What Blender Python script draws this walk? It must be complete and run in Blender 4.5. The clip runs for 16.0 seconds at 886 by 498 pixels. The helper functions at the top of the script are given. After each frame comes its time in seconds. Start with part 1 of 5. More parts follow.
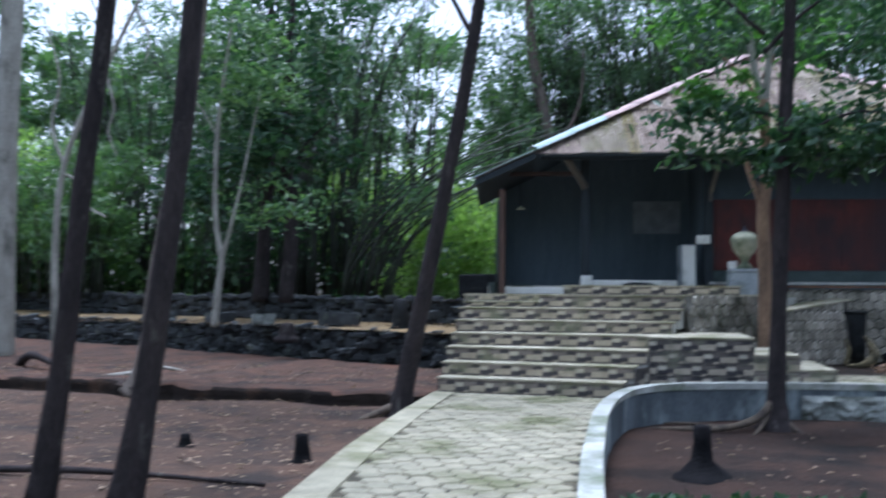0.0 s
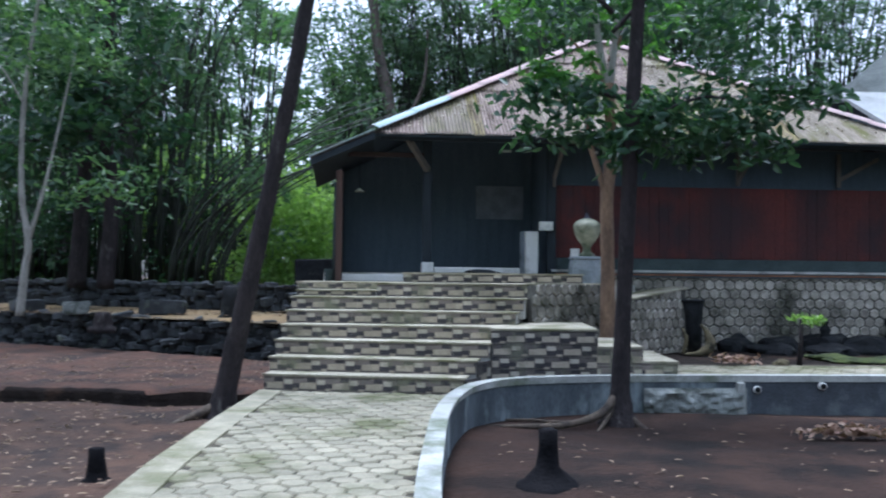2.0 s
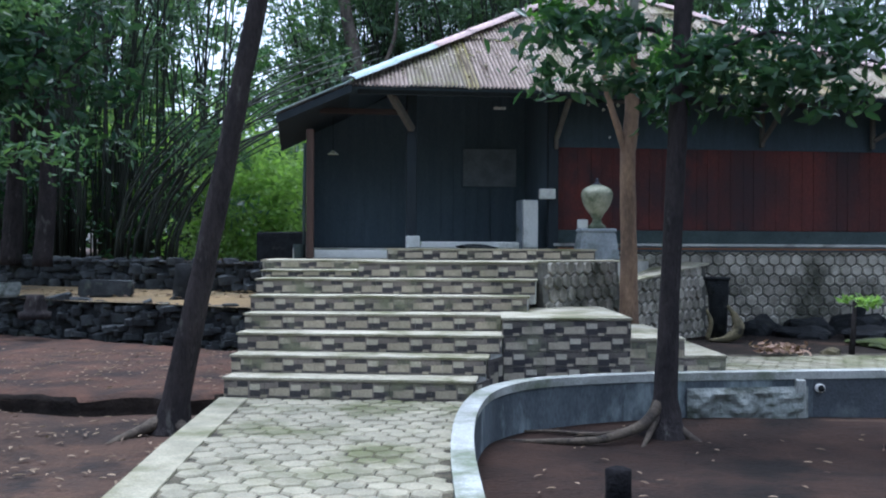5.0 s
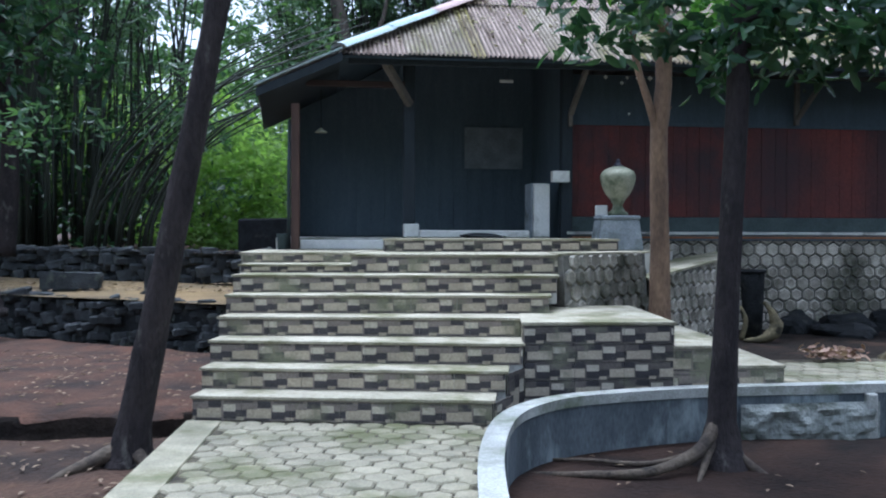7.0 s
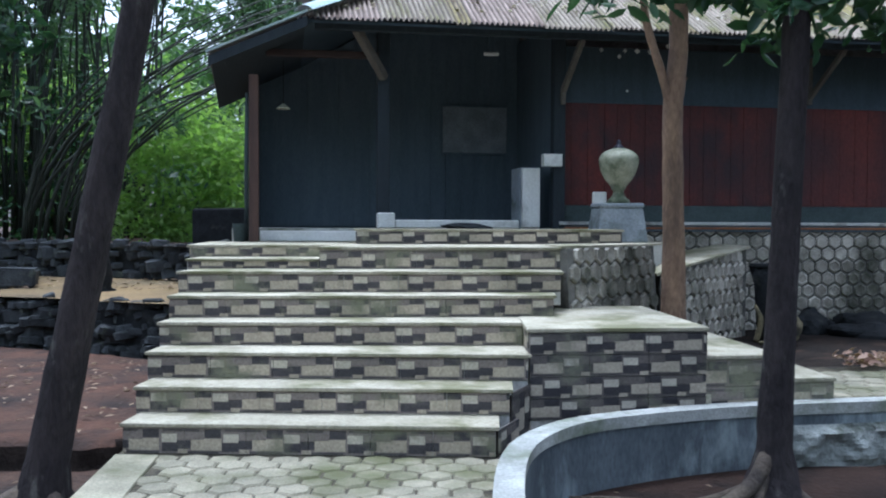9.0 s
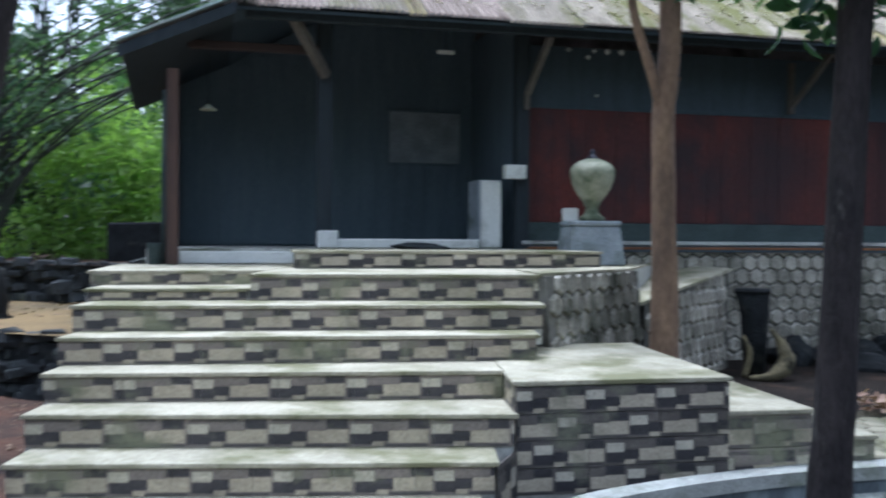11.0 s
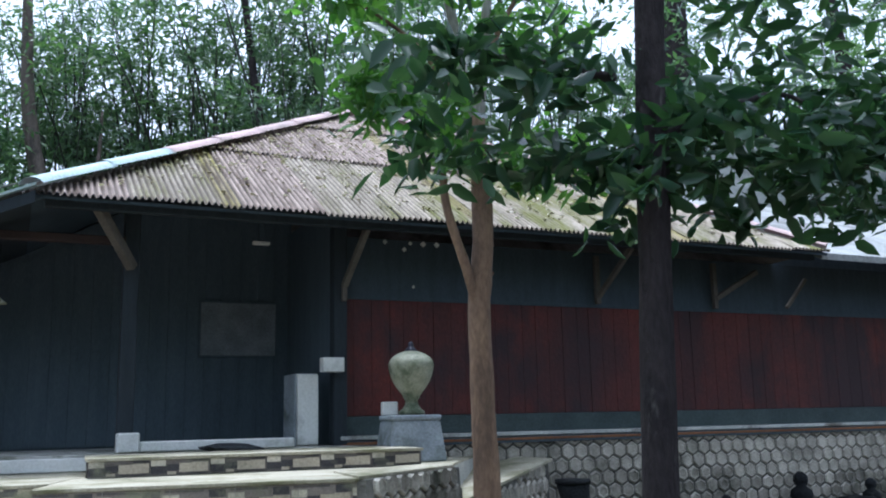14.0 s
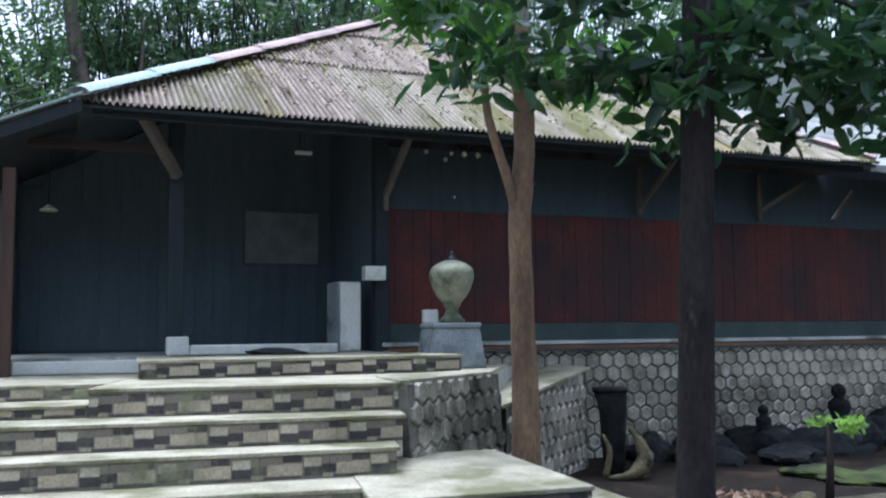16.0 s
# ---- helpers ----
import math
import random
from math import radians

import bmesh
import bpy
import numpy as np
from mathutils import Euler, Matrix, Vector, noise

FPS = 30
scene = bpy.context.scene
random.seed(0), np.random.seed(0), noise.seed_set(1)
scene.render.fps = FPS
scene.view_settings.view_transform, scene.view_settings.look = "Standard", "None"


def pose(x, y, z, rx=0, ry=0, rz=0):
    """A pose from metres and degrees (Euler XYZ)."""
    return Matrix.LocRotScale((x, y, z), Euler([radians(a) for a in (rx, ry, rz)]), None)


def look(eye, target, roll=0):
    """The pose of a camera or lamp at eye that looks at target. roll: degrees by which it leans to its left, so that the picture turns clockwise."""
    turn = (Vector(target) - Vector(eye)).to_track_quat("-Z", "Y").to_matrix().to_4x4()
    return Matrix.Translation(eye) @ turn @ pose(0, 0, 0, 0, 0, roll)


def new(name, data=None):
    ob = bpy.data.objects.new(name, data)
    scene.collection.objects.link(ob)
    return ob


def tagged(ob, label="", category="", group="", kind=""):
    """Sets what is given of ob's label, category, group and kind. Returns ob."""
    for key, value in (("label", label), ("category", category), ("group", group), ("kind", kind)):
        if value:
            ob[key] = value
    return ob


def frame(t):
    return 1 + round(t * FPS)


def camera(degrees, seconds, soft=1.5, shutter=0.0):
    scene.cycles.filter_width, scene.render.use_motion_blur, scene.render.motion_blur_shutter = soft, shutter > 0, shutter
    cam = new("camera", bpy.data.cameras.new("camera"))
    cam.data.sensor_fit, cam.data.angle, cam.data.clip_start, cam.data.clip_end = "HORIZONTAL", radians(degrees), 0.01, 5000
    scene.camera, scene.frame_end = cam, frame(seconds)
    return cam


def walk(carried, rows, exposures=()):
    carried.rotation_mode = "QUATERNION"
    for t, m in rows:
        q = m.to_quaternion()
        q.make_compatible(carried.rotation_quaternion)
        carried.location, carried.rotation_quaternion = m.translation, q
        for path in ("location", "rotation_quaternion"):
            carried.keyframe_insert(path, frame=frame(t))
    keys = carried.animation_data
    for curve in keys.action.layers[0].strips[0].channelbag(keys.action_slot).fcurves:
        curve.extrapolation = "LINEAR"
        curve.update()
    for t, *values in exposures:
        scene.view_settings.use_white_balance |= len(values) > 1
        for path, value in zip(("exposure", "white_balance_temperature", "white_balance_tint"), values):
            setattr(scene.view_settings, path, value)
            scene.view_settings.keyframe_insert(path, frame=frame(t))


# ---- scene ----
cam = camera(50.8, 16.0, 2.0, 0.4)
PATH = [
    (0, (0.126, 0.508, 1.185), (-0.477, 2.412, 1.277), 0.4),
    (0.5, (0.022, 0.645, 1.254), (-0.336, 2.607, 1.406), 2.2),
    (1, (0.013, 0.887, 1.28), (-0.269, 2.866, 1.311), 0.1),
    (1.5, (0.041, 1.106, 1.293), (-0.353, 3.062, 1.417), 0.0),
    (2, (0.017, 1.352, 1.248), (-0.26, 3.332, 1.307), 0.6),
    (2.5, (-0.054, 1.613, 1.256), (-0.225, 3.601, 1.382), 0.0),
    (3, (-0.144, 1.931, 1.254), (-0.472, 3.901, 1.368), -1.5),
    (3.5, (-0.212, 2.236, 1.241), (-0.565, 4.204, 1.304), 0.4),
    (3.7, (-0.264, 2.363, 1.241), (-0.527, 4.343, 1.339), 0.8),
    (5.8, (-0.73, 3.776, 1.363), (-0.916, 5.767, 1.308), 0.2),
    (6, (-0.727, 3.91, 1.349), (-1.024, 5.887, 1.3), 0.3),
    (6.5, (-0.807, 4.238, 1.357), (-1.065, 6.217, 1.23), 2.6),
    (7, (-0.946, 4.569, 1.382), (-1.108, 6.563, 1.344), 0.2),
    (7.5, (-0.946, 4.909, 1.365), (-1.089, 6.903, 1.317), -0.2),
    (8, (-0.993, 5.231, 1.378), (-1.177, 7.22, 1.287), 1.0),
    (8.2, (-1.053, 5.322, 1.347), (-1.122, 7.321, 1.326), 0.8),
    (10.3, (-1.312, 6.728, 1.37), (-1.431, 8.721, 1.251), -0.9),
    (10.5, (-1.333, 6.817, 1.382), (-1.458, 8.811, 1.293), 0.5),
    (11, (-1.44, 7.083, 1.423), (-1.378, 9.082, 1.396), 0.4),
    (11.5, (-1.511, 7.219, 1.459), (-1.109, 9.178, 1.433), -1.5),
    (12, (-1.456, 7.245, 1.473), (-1.08, 9.21, 1.451), 0.6),
    (12.5, (-1.394, 7.276, 1.531), (-0.968, 9.224, 1.687), -0.6),
    (13, (-1.395, 7.274, 1.531), (-0.978, 9.209, 1.819), -1.4),
    (13.5, (-1.4, 7.222, 1.514), (-0.99, 9.142, 1.898), -0.8),
    (14, (-1.396, 7.259, 1.526), (-0.958, 9.177, 1.886), -1.2),
    (14.5, (-1.395, 7.269, 1.529), (-0.965, 9.18, 1.934), -2.0),
    (15, (-1.406, 7.178, 1.499), (-0.988, 9.095, 1.889), -0.9),
    (15.5, (-1.403, 7.204, 1.508), (-1.008, 9.143, 1.792), -0.3),
    (16, (-1.401, 7.221, 1.514), (-1.047, 9.182, 1.686), -0.5),
]
walk(cam, [(t, look(eye, target, roll)) for t, eye, target, roll in PATH],
     [(0, 1.2, 5130, 13), (6, 1.26, 5130, 12), (10.5, 1.36, 5180, 11), (12.5, 1.32, 5250, 11), (16, 1.33, 5270, 11)])

# ---- light ----
world = bpy.data.worlds.new("sky")
scene.world = world
world.use_nodes = True
wn = world.node_tree.nodes
sky = wn.new("ShaderNodeTexSky")
sky.sky_type = 'NISHITA'
sky.sun_disc = False
sky.sun_elevation = radians(80)
sky.sun_rotation = radians(320)
sky.dust_density = 4.0
sky.air_density = 1.2
cloudy = wn.new("ShaderNodeHueSaturation")
cloudy.inputs["Saturation"].default_value = 0.3
world.node_tree.links.new(sky.outputs[0], cloudy.inputs["Color"])
world.node_tree.links.new(cloudy.outputs[0], wn["Background"].inputs[0])
wn["Background"].inputs[1].default_value = 0.15
sun = new("sun", bpy.data.lights.new("sun", "SUN"))
sun.data.energy, sun.data.angle, sun.data.color = 1.2, radians(14), (1.0, 0.97, 0.92)
sun.matrix_world = look((-3, 4.5, 30), (0, 0, 0))

# ---- materials ----
def nodes_of(name):
    m = bpy.data.materials.new(name)
    m.use_nodes = True
    return m, m.node_tree.nodes, m.node_tree.links, m.node_tree.nodes["Principled BSDF"]


def mat(name, c1, c2, rough=0.8, scale=6.0, fine=60.0, bump=0.3, stain=None, stain_scale=1.5, stain_amount=0.5, rand=0.0, metal=0.0, stretch=(1, 1, 1), spec=0.3, turn=0.0):
    """Two colours mixed by coarse noise, fine grain, optional stains, and random value per object."""
    m, n, l, p = nodes_of(name)
    mp = n.new("ShaderNodeMapping")
    mp.vector_type = 'TEXTURE'
    mp.inputs["Scale"].default_value = [1 / k for k in stretch]
    mp.inputs["Rotation"].default_value = (0, 0, radians(turn))
    geo = n.new("ShaderNodeNewGeometry")
    l.new(geo.outputs["Position"], mp.inputs["Vector"])
    a = n.new("ShaderNodeTexNoise"); a.inputs["Scale"].default_value = scale; a.inputs["Detail"].default_value = 6
    b = n.new("ShaderNodeTexNoise"); b.inputs["Scale"].default_value = fine; b.inputs["Detail"].default_value = 4
    l.new(mp.outputs[0], a.inputs["Vector"]); l.new(mp.outputs[0], b.inputs["Vector"])
    r = n.new("ShaderNodeMapRange"); r.inputs["From Min"].default_value = 0.35; r.inputs["From Max"].default_value = 0.65
    l.new(a.outputs["Fac"], r.inputs["Value"])
    mix = n.new("ShaderNodeMix"); mix.data_type = 'RGBA'
    mix.inputs[6].default_value = (*c1, 1); mix.inputs[7].default_value = (*c2, 1)
    l.new(r.outputs[0], mix.inputs[0])
    out = mix.outputs[2]
    g = n.new("ShaderNodeMix"); g.data_type = 'RGBA'; g.blend_type = 'OVERLAY'; g.inputs[0].default_value = 0.5
    l.new(out, g.inputs[6]); l.new(b.outputs["Fac"], g.inputs[7])
    out = g.outputs[2]
    if stain:
        s = n.new("ShaderNodeTexNoise"); s.inputs["Scale"].default_value = stain_scale; s.inputs["Detail"].default_value = 8
        s.inputs["Roughness"].default_value = 0.65
        l.new(mp.outputs[0], s.inputs["Vector"])
        sr = n.new("ShaderNodeMapRange"); sr.inputs["From Min"].default_value = 0.62 - 0.24 * stain_amount; sr.inputs["From Max"].default_value = 0.74 - 0.2 * stain_amount
        l.new(s.outputs["Fac"], sr.inputs["Value"])
        sm = n.new("ShaderNodeMix"); sm.data_type = 'RGBA'; sm.inputs[7].default_value = (*stain, 1)
        l.new(sr.outputs[0], sm.inputs[0]); l.new(out, sm.inputs[6])
        out = sm.outputs[2]
    if rand:
        oi = n.new("ShaderNodeObjectInfo")
        hr = n.new("ShaderNodeMapRange"); hr.inputs["To Min"].default_value = 1 - rand; hr.inputs["To Max"].default_value = 1 + rand
        l.new(oi.outputs["Random"], hr.inputs["Value"])
        hs = n.new("ShaderNodeHueSaturation")
        l.new(hr.outputs[0], hs.inputs["Value"]); l.new(out, hs.inputs["Color"])
        out = hs.outputs[0]
    l.new(out, p.inputs["Base Color"])
    p.inputs["Roughness"].default_value = rough
    p.inputs["Metallic"].default_value = metal
    p.inputs["Specular IOR Level"].default_value = spec
    bp = n.new("ShaderNodeBump"); bp.inputs["Strength"].default_value = bump; bp.inputs["Distance"].default_value = 0.02
    l.new(b.outputs["Fac"], bp.inputs["Height"]); l.new(bp.outputs[0], p.inputs["Normal"])
    return m


def leaf_mat(name, c1, c2, rough=0.45, pass_light=0.35):
    """Leaves: colour varies leaf by leaf, some light passes through."""
    m, n, l, p = nodes_of(name)
    geo = n.new("ShaderNodeNewGeometry")
    mix = n.new("ShaderNodeMix"); mix.data_type = 'RGBA'
    mix.inputs[6].default_value = (*c1, 1); mix.inputs[7].default_value = (*c2, 1)
    l.new(geo.outputs["Random Per Island"], mix.inputs[0])
    l.new(mix.outputs[2], p.inputs["Base Color"])
    p.inputs["Roughness"].default_value = rough
    p.inputs["Specular IOR Level"].default_value = 0.35
    tr = n.new("ShaderNodeBsdfTranslucent")
    tw = n.new("ShaderNodeMix"); tw.data_type = 'RGBA'; tw.blend_type = 'MULTIPLY'; tw.inputs[0].default_value = 1
    tw.inputs[7].default_value = (1.25, 1.45, 0.65, 1)
    l.new(mix.outputs[2], tw.inputs[6]); l.new(tw.outputs[2], tr.inputs["Color"])
    ms = n.new("ShaderNodeMixShader"); ms.inputs[0].default_value = pass_light
    l.new(p.outputs[0], ms.inputs[1]); l.new(tr.outputs[0], ms.inputs[2])
    l.new(ms.outputs[0], n["Material Output"].inputs["Surface"])
    return m


M_SOIL = mat("brown_soil", (0.076, 0.043, 0.027), (0.043, 0.027, 0.019), 0.95, 2.0, 26, 1.0, (0.021, 0.015, 0.012), 1.2, 0.58)
# Soil darkened by the tree shade that is put into its colour.
M_BEDSOIL = mat("tree_shaded_bed_soil", (0.040, 0.0235, 0.017), (0.023, 0.0150, 0.012), 0.95, 2.0, 26, 1.0, (0.012, 0.0095, 0.0085), 1.1, 0.58, spec=0.15)
M_STUMPBLACK = mat("black_stump_wood", (0.013, 0.0125, 0.0135), (0.008, 0.008, 0.009), 0.95, 6, 40, 0.8, spec=0.05)
M_CURBDARK = mat("dark_bare_render", (0.075, 0.085, 0.098), (0.045, 0.052, 0.060), 0.85, 2.0, 45, 0.4, (0.14, 0.16, 0.165), 1.6, 0.3)
M_REDSOIL = mat("lit_red_soil", (0.080, 0.039, 0.024), (0.044, 0.025, 0.017), 0.95, 2.2, 24, 1.0, (0.023, 0.0155, 0.0125), 1.3, 0.58)
M_UPSOIL = mat("ochre_soil", (0.19, 0.132, 0.062), (0.105, 0.080, 0.043), 0.95, 0.8, 25, 0.7, (0.05, 0.040, 0.028), 0.5, 0.45)
M_PAVER = mat("concrete_paver", (0.305, 0.280, 0.202), (0.218, 0.205, 0.147), 0.92, 5, 70, 0.35, (0.115, 0.118, 0.058), 0.9, 0.54, 0.12)
M_JOINT = mat("dirty_joint", (0.10, 0.088, 0.058), (0.032, 0.028, 0.020), 0.95, 6, 60, 0.6)
M_KERB = mat("painted_kerb", (0.42, 0.428, 0.40), (0.29, 0.298, 0.275), 0.85, 4, 60, 0.3, (0.14, 0.16, 0.11), 1.6, 0.5)
M_CURBFACE = mat("grey_render", (0.125, 0.145, 0.16), (0.065, 0.078, 0.088), 0.85, 2.4, 45, 0.4, (0.33, 0.385, 0.39), 1.5, 0.42, stretch=(1, 1, 0.45))
M_TREAD = mat("worn_tread", (0.425, 0.392, 0.300), (0.30, 0.278, 0.205), 0.75, 3, 50, 0.2, (0.165, 0.160, 0.088), 1.6, 0.60)
M_TILE = [mat("printed_tile_" + n, a, b, 0.5, 5, 60, 0.35, (0.20, 0.20, 0.13), 2.2, 0.42, 0.12) for n, a, b in (
    ("pale", (0.51, 0.465, 0.36), (0.43, 0.39, 0.30)), ("beige", (0.45, 0.39, 0.285), (0.37, 0.32, 0.235)), ("grey", (0.235, 0.20, 0.17), (0.18, 0.155, 0.135)),
    ("dark", (0.125, 0.108, 0.10), (0.09, 0.08, 0.076)), ("black", (0.072, 0.065, 0.066), (0.046, 0.043, 0.046)))]
M_TILE2 = [mat("printed_dark_tile_" + n, a, b, 0.5, 5, 60, 0.35, (0.17, 0.17, 0.12), 2.2, 0.28, 0.12) for n, a, b in (
    ("pale", (0.47, 0.43, 0.35), (0.39, 0.36, 0.295)), ("beige", (0.41, 0.36, 0.28), (0.33, 0.29, 0.225)), ("grey", (0.12, 0.105, 0.095), (0.085, 0.076, 0.07)),
    ("dark", (0.075, 0.066, 0.064), (0.055, 0.05, 0.05)), ("black", (0.045, 0.042, 0.045), (0.032, 0.03, 0.034)))]
M_HEX = mat("weathered_hex_tile", (0.56, 0.518, 0.442), (0.38, 0.350, 0.295), 0.9, 4, 60, 0.6, (0.075, 0.075, 0.055), 0.8, 0.62, 0.24)
M_HEXDISH = mat("dirty_hex_dish", (0.43, 0.395, 0.335), (0.27, 0.245, 0.20), 0.95, 6, 60, 0.7, (0.07, 0.07, 0.052), 0.8, 0.62, 0.28)
M_HEXBED = mat("stained_mortar", (0.12, 0.115, 0.10), (0.06, 0.058, 0.05), 0.95, 4, 40, 0.7, (0.20, 0.19, 0.165), 1.3, 0.40)
M_CONC = mat("pale_concrete", (0.48, 0.472, 0.43), (0.35, 0.348, 0.32), 0.85, 4, 50, 0.3, (0.13, 0.135, 0.10), 1.4, 0.52)
M_PED = mat("grey_pedestal", (0.30, 0.33, 0.36), (0.22, 0.245, 0.27), 0.8, 3, 50, 0.25, (0.11, 0.13, 0.12), 2.0, 0.3)
M_URN = mat("mossy_cream_glaze", (0.37, 0.365, 0.28), (0.22, 0.235, 0.16), 0.55, 7, 60, 0.25, (0.07, 0.09, 0.05), 4.5, 0.66)
M_URNCAP = mat("dark_cap", (0.03, 0.03, 0.05), (0.02, 0.02, 0.03), 0.4, 6, 60, 0.1)
M_REDWOOD = mat("red_stained_plank", (0.120, 0.024, 0.018), (0.054, 0.019, 0.020), 0.6, 0.9, 30, 0.3, (0.036, 0.019, 0.023), 0.7, 0.62, 0.08, stretch=(1.2, 1.2, 0.8))
M_SILL = mat("dark_green_sill", (0.055, 0.075, 0.075), (0.035, 0.05, 0.052), 0.7, 3, 40, 0.2)
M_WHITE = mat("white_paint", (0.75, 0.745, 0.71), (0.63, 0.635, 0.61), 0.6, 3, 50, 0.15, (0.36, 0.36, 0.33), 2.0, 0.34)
M_BOARD = mat("faded_notice", (0.225, 0.245, 0.27), (0.16, 0.175, 0.20), 0.6, 5, 60, 0.1)
# Dark wood; the blue lift of haze over the porch is put into its colour.
M_DARKWOOD = mat("dark_wood_haze_lifted", (0.100, 0.130, 0.156), (0.084, 0.111, 0.135), 0.8, 3, 40, 0.2, rand=0.04, stretch=(4, 4, 0.5))
M_POST = mat("brown_post", (0.088, 0.052, 0.040), (0.056, 0.036, 0.030), 0.75, 3, 50, 0.3, stretch=(5, 5, 0.5))
M_TIE = mat("dark_red_tie_beam", (0.050, 0.032, 0.029), (0.034, 0.024, 0.024), 0.8, 3, 50, 0.3)
M_BRACE = mat("grey_weathered_brace", (0.13, 0.115, 0.10), (0.085, 0.075, 0.065), 0.85, 4, 50, 0.3)
M_TRIM = mat("pale_ledge", (0.55, 0.55, 0.52), (0.40, 0.41, 0.40), 0.8, 3, 50, 0.2, (0.15, 0.14, 0.12), 2, 0.4)
M_ORANGE = mat("rust_brown_strip", (0.26, 0.12, 0.055), (0.16, 0.075, 0.04), 0.7, 3, 50, 0.2)
ROOF_PITCH = 0.056


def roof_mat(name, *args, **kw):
    """Corrugated sheet with groove shade painted into its valleys among patchy dirt, the corrugation running with the
    house's own x.
    """
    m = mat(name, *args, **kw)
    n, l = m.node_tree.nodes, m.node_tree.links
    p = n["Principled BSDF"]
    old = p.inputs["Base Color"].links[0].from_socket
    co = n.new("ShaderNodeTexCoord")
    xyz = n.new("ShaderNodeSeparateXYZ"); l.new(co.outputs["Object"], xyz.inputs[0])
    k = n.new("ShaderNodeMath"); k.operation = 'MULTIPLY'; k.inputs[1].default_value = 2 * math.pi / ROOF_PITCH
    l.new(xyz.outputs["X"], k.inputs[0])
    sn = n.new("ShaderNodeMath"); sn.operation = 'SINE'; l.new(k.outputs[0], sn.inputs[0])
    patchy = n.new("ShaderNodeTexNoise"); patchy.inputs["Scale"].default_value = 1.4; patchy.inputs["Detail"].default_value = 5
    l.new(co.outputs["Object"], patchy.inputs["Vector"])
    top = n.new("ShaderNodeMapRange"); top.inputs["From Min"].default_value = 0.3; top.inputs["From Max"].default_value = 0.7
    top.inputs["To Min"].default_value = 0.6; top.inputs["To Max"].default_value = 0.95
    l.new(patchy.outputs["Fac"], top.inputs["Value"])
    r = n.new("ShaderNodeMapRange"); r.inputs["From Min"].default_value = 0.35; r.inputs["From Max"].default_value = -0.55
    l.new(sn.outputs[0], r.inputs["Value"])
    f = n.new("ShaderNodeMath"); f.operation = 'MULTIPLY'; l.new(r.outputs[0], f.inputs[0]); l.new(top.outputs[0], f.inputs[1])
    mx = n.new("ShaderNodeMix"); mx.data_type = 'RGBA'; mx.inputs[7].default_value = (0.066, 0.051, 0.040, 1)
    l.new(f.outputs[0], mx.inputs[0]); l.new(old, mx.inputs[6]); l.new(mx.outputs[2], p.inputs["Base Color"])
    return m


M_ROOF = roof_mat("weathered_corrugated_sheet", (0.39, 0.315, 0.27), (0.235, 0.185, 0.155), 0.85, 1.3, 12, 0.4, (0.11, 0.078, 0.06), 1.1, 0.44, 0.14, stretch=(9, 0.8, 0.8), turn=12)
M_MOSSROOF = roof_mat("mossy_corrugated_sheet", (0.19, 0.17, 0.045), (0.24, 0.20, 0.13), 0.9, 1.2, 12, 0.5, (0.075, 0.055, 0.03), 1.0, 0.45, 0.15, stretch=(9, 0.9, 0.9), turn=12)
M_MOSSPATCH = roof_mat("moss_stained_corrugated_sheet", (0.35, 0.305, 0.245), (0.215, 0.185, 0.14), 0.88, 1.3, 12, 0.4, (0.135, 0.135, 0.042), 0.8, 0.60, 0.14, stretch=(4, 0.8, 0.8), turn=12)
M_SIDEROOF = mat("weathered_side_sheet", (0.34, 0.30, 0.28), (0.20, 0.175, 0.16), 0.85, 1.3, 12, 0.4, (0.09, 0.07, 0.06), 1.1, 0.46, 0.14)
M_CAP = mat("faded_pink_ridge", (0.48, 0.355, 0.335), (0.39, 0.30, 0.285), 0.85, 2.0, 40, 0.2, (0.30, 0.25, 0.225), 2, 0.45)
M_CAPBLUE = mat("pale_blue_ridge", (0.42, 0.52, 0.53), (0.35, 0.44, 0.45), 0.85, 2.0, 40, 0.2, (0.32, 0.34, 0.32), 2, 0.45)
M_UPROOF = mat("grey_green_far_roof", (0.125, 0.137, 0.13), (0.085, 0.095, 0.09), 0.9, 1.5, 25, 0.3, (0.05, 0.05, 0.045), 1, 0.4, spec=0.1)
M_FARROOF = mat("grey_far_roof", (0.31, 0.32, 0.31), (0.23, 0.24, 0.235), 0.85, 1.5, 25, 0.3, (0.12, 0.12, 0.11), 1, 0.45, spec=0.15)
M_BARK = mat("dark_bark", (0.041, 0.0345, 0.0345), (0.024, 0.021, 0.022), 0.95, 8, 45, 1.0, (0.10, 0.095, 0.085), 9, 0.16, stretch=(1, 1, 0.35), spec=0.15)
M_ROOT = mat("worn_root_bark", (0.115, 0.092, 0.068), (0.055, 0.044, 0.036), 0.9, 7, 45, 0.8, (0.02, 0.018, 0.016), 3, 0.4)
M_BARKLIT = mat("tan_bark", (0.245, 0.160, 0.102), (0.155, 0.102, 0.070), 0.9, 6, 45, 0.6, (0.075, 0.053, 0.042), 2.2, 0.45, stretch=(1, 1, 0.4))
M_BARKGREY = mat("grey_brown_bark", (0.15, 0.125, 0.105), (0.095, 0.08, 0.068), 0.9, 6, 45, 0.7, (0.05, 0.045, 0.04), 3, 0.35, stretch=(1, 1, 0.4))
M_BARKPALE = mat("pale_bark", (0.34, 0.33, 0.29), (0.24, 0.23, 0.20), 0.9, 6, 45, 0.6, (0.12, 0.12, 0.10), 3, 0.3, stretch=(1, 1, 0.4))
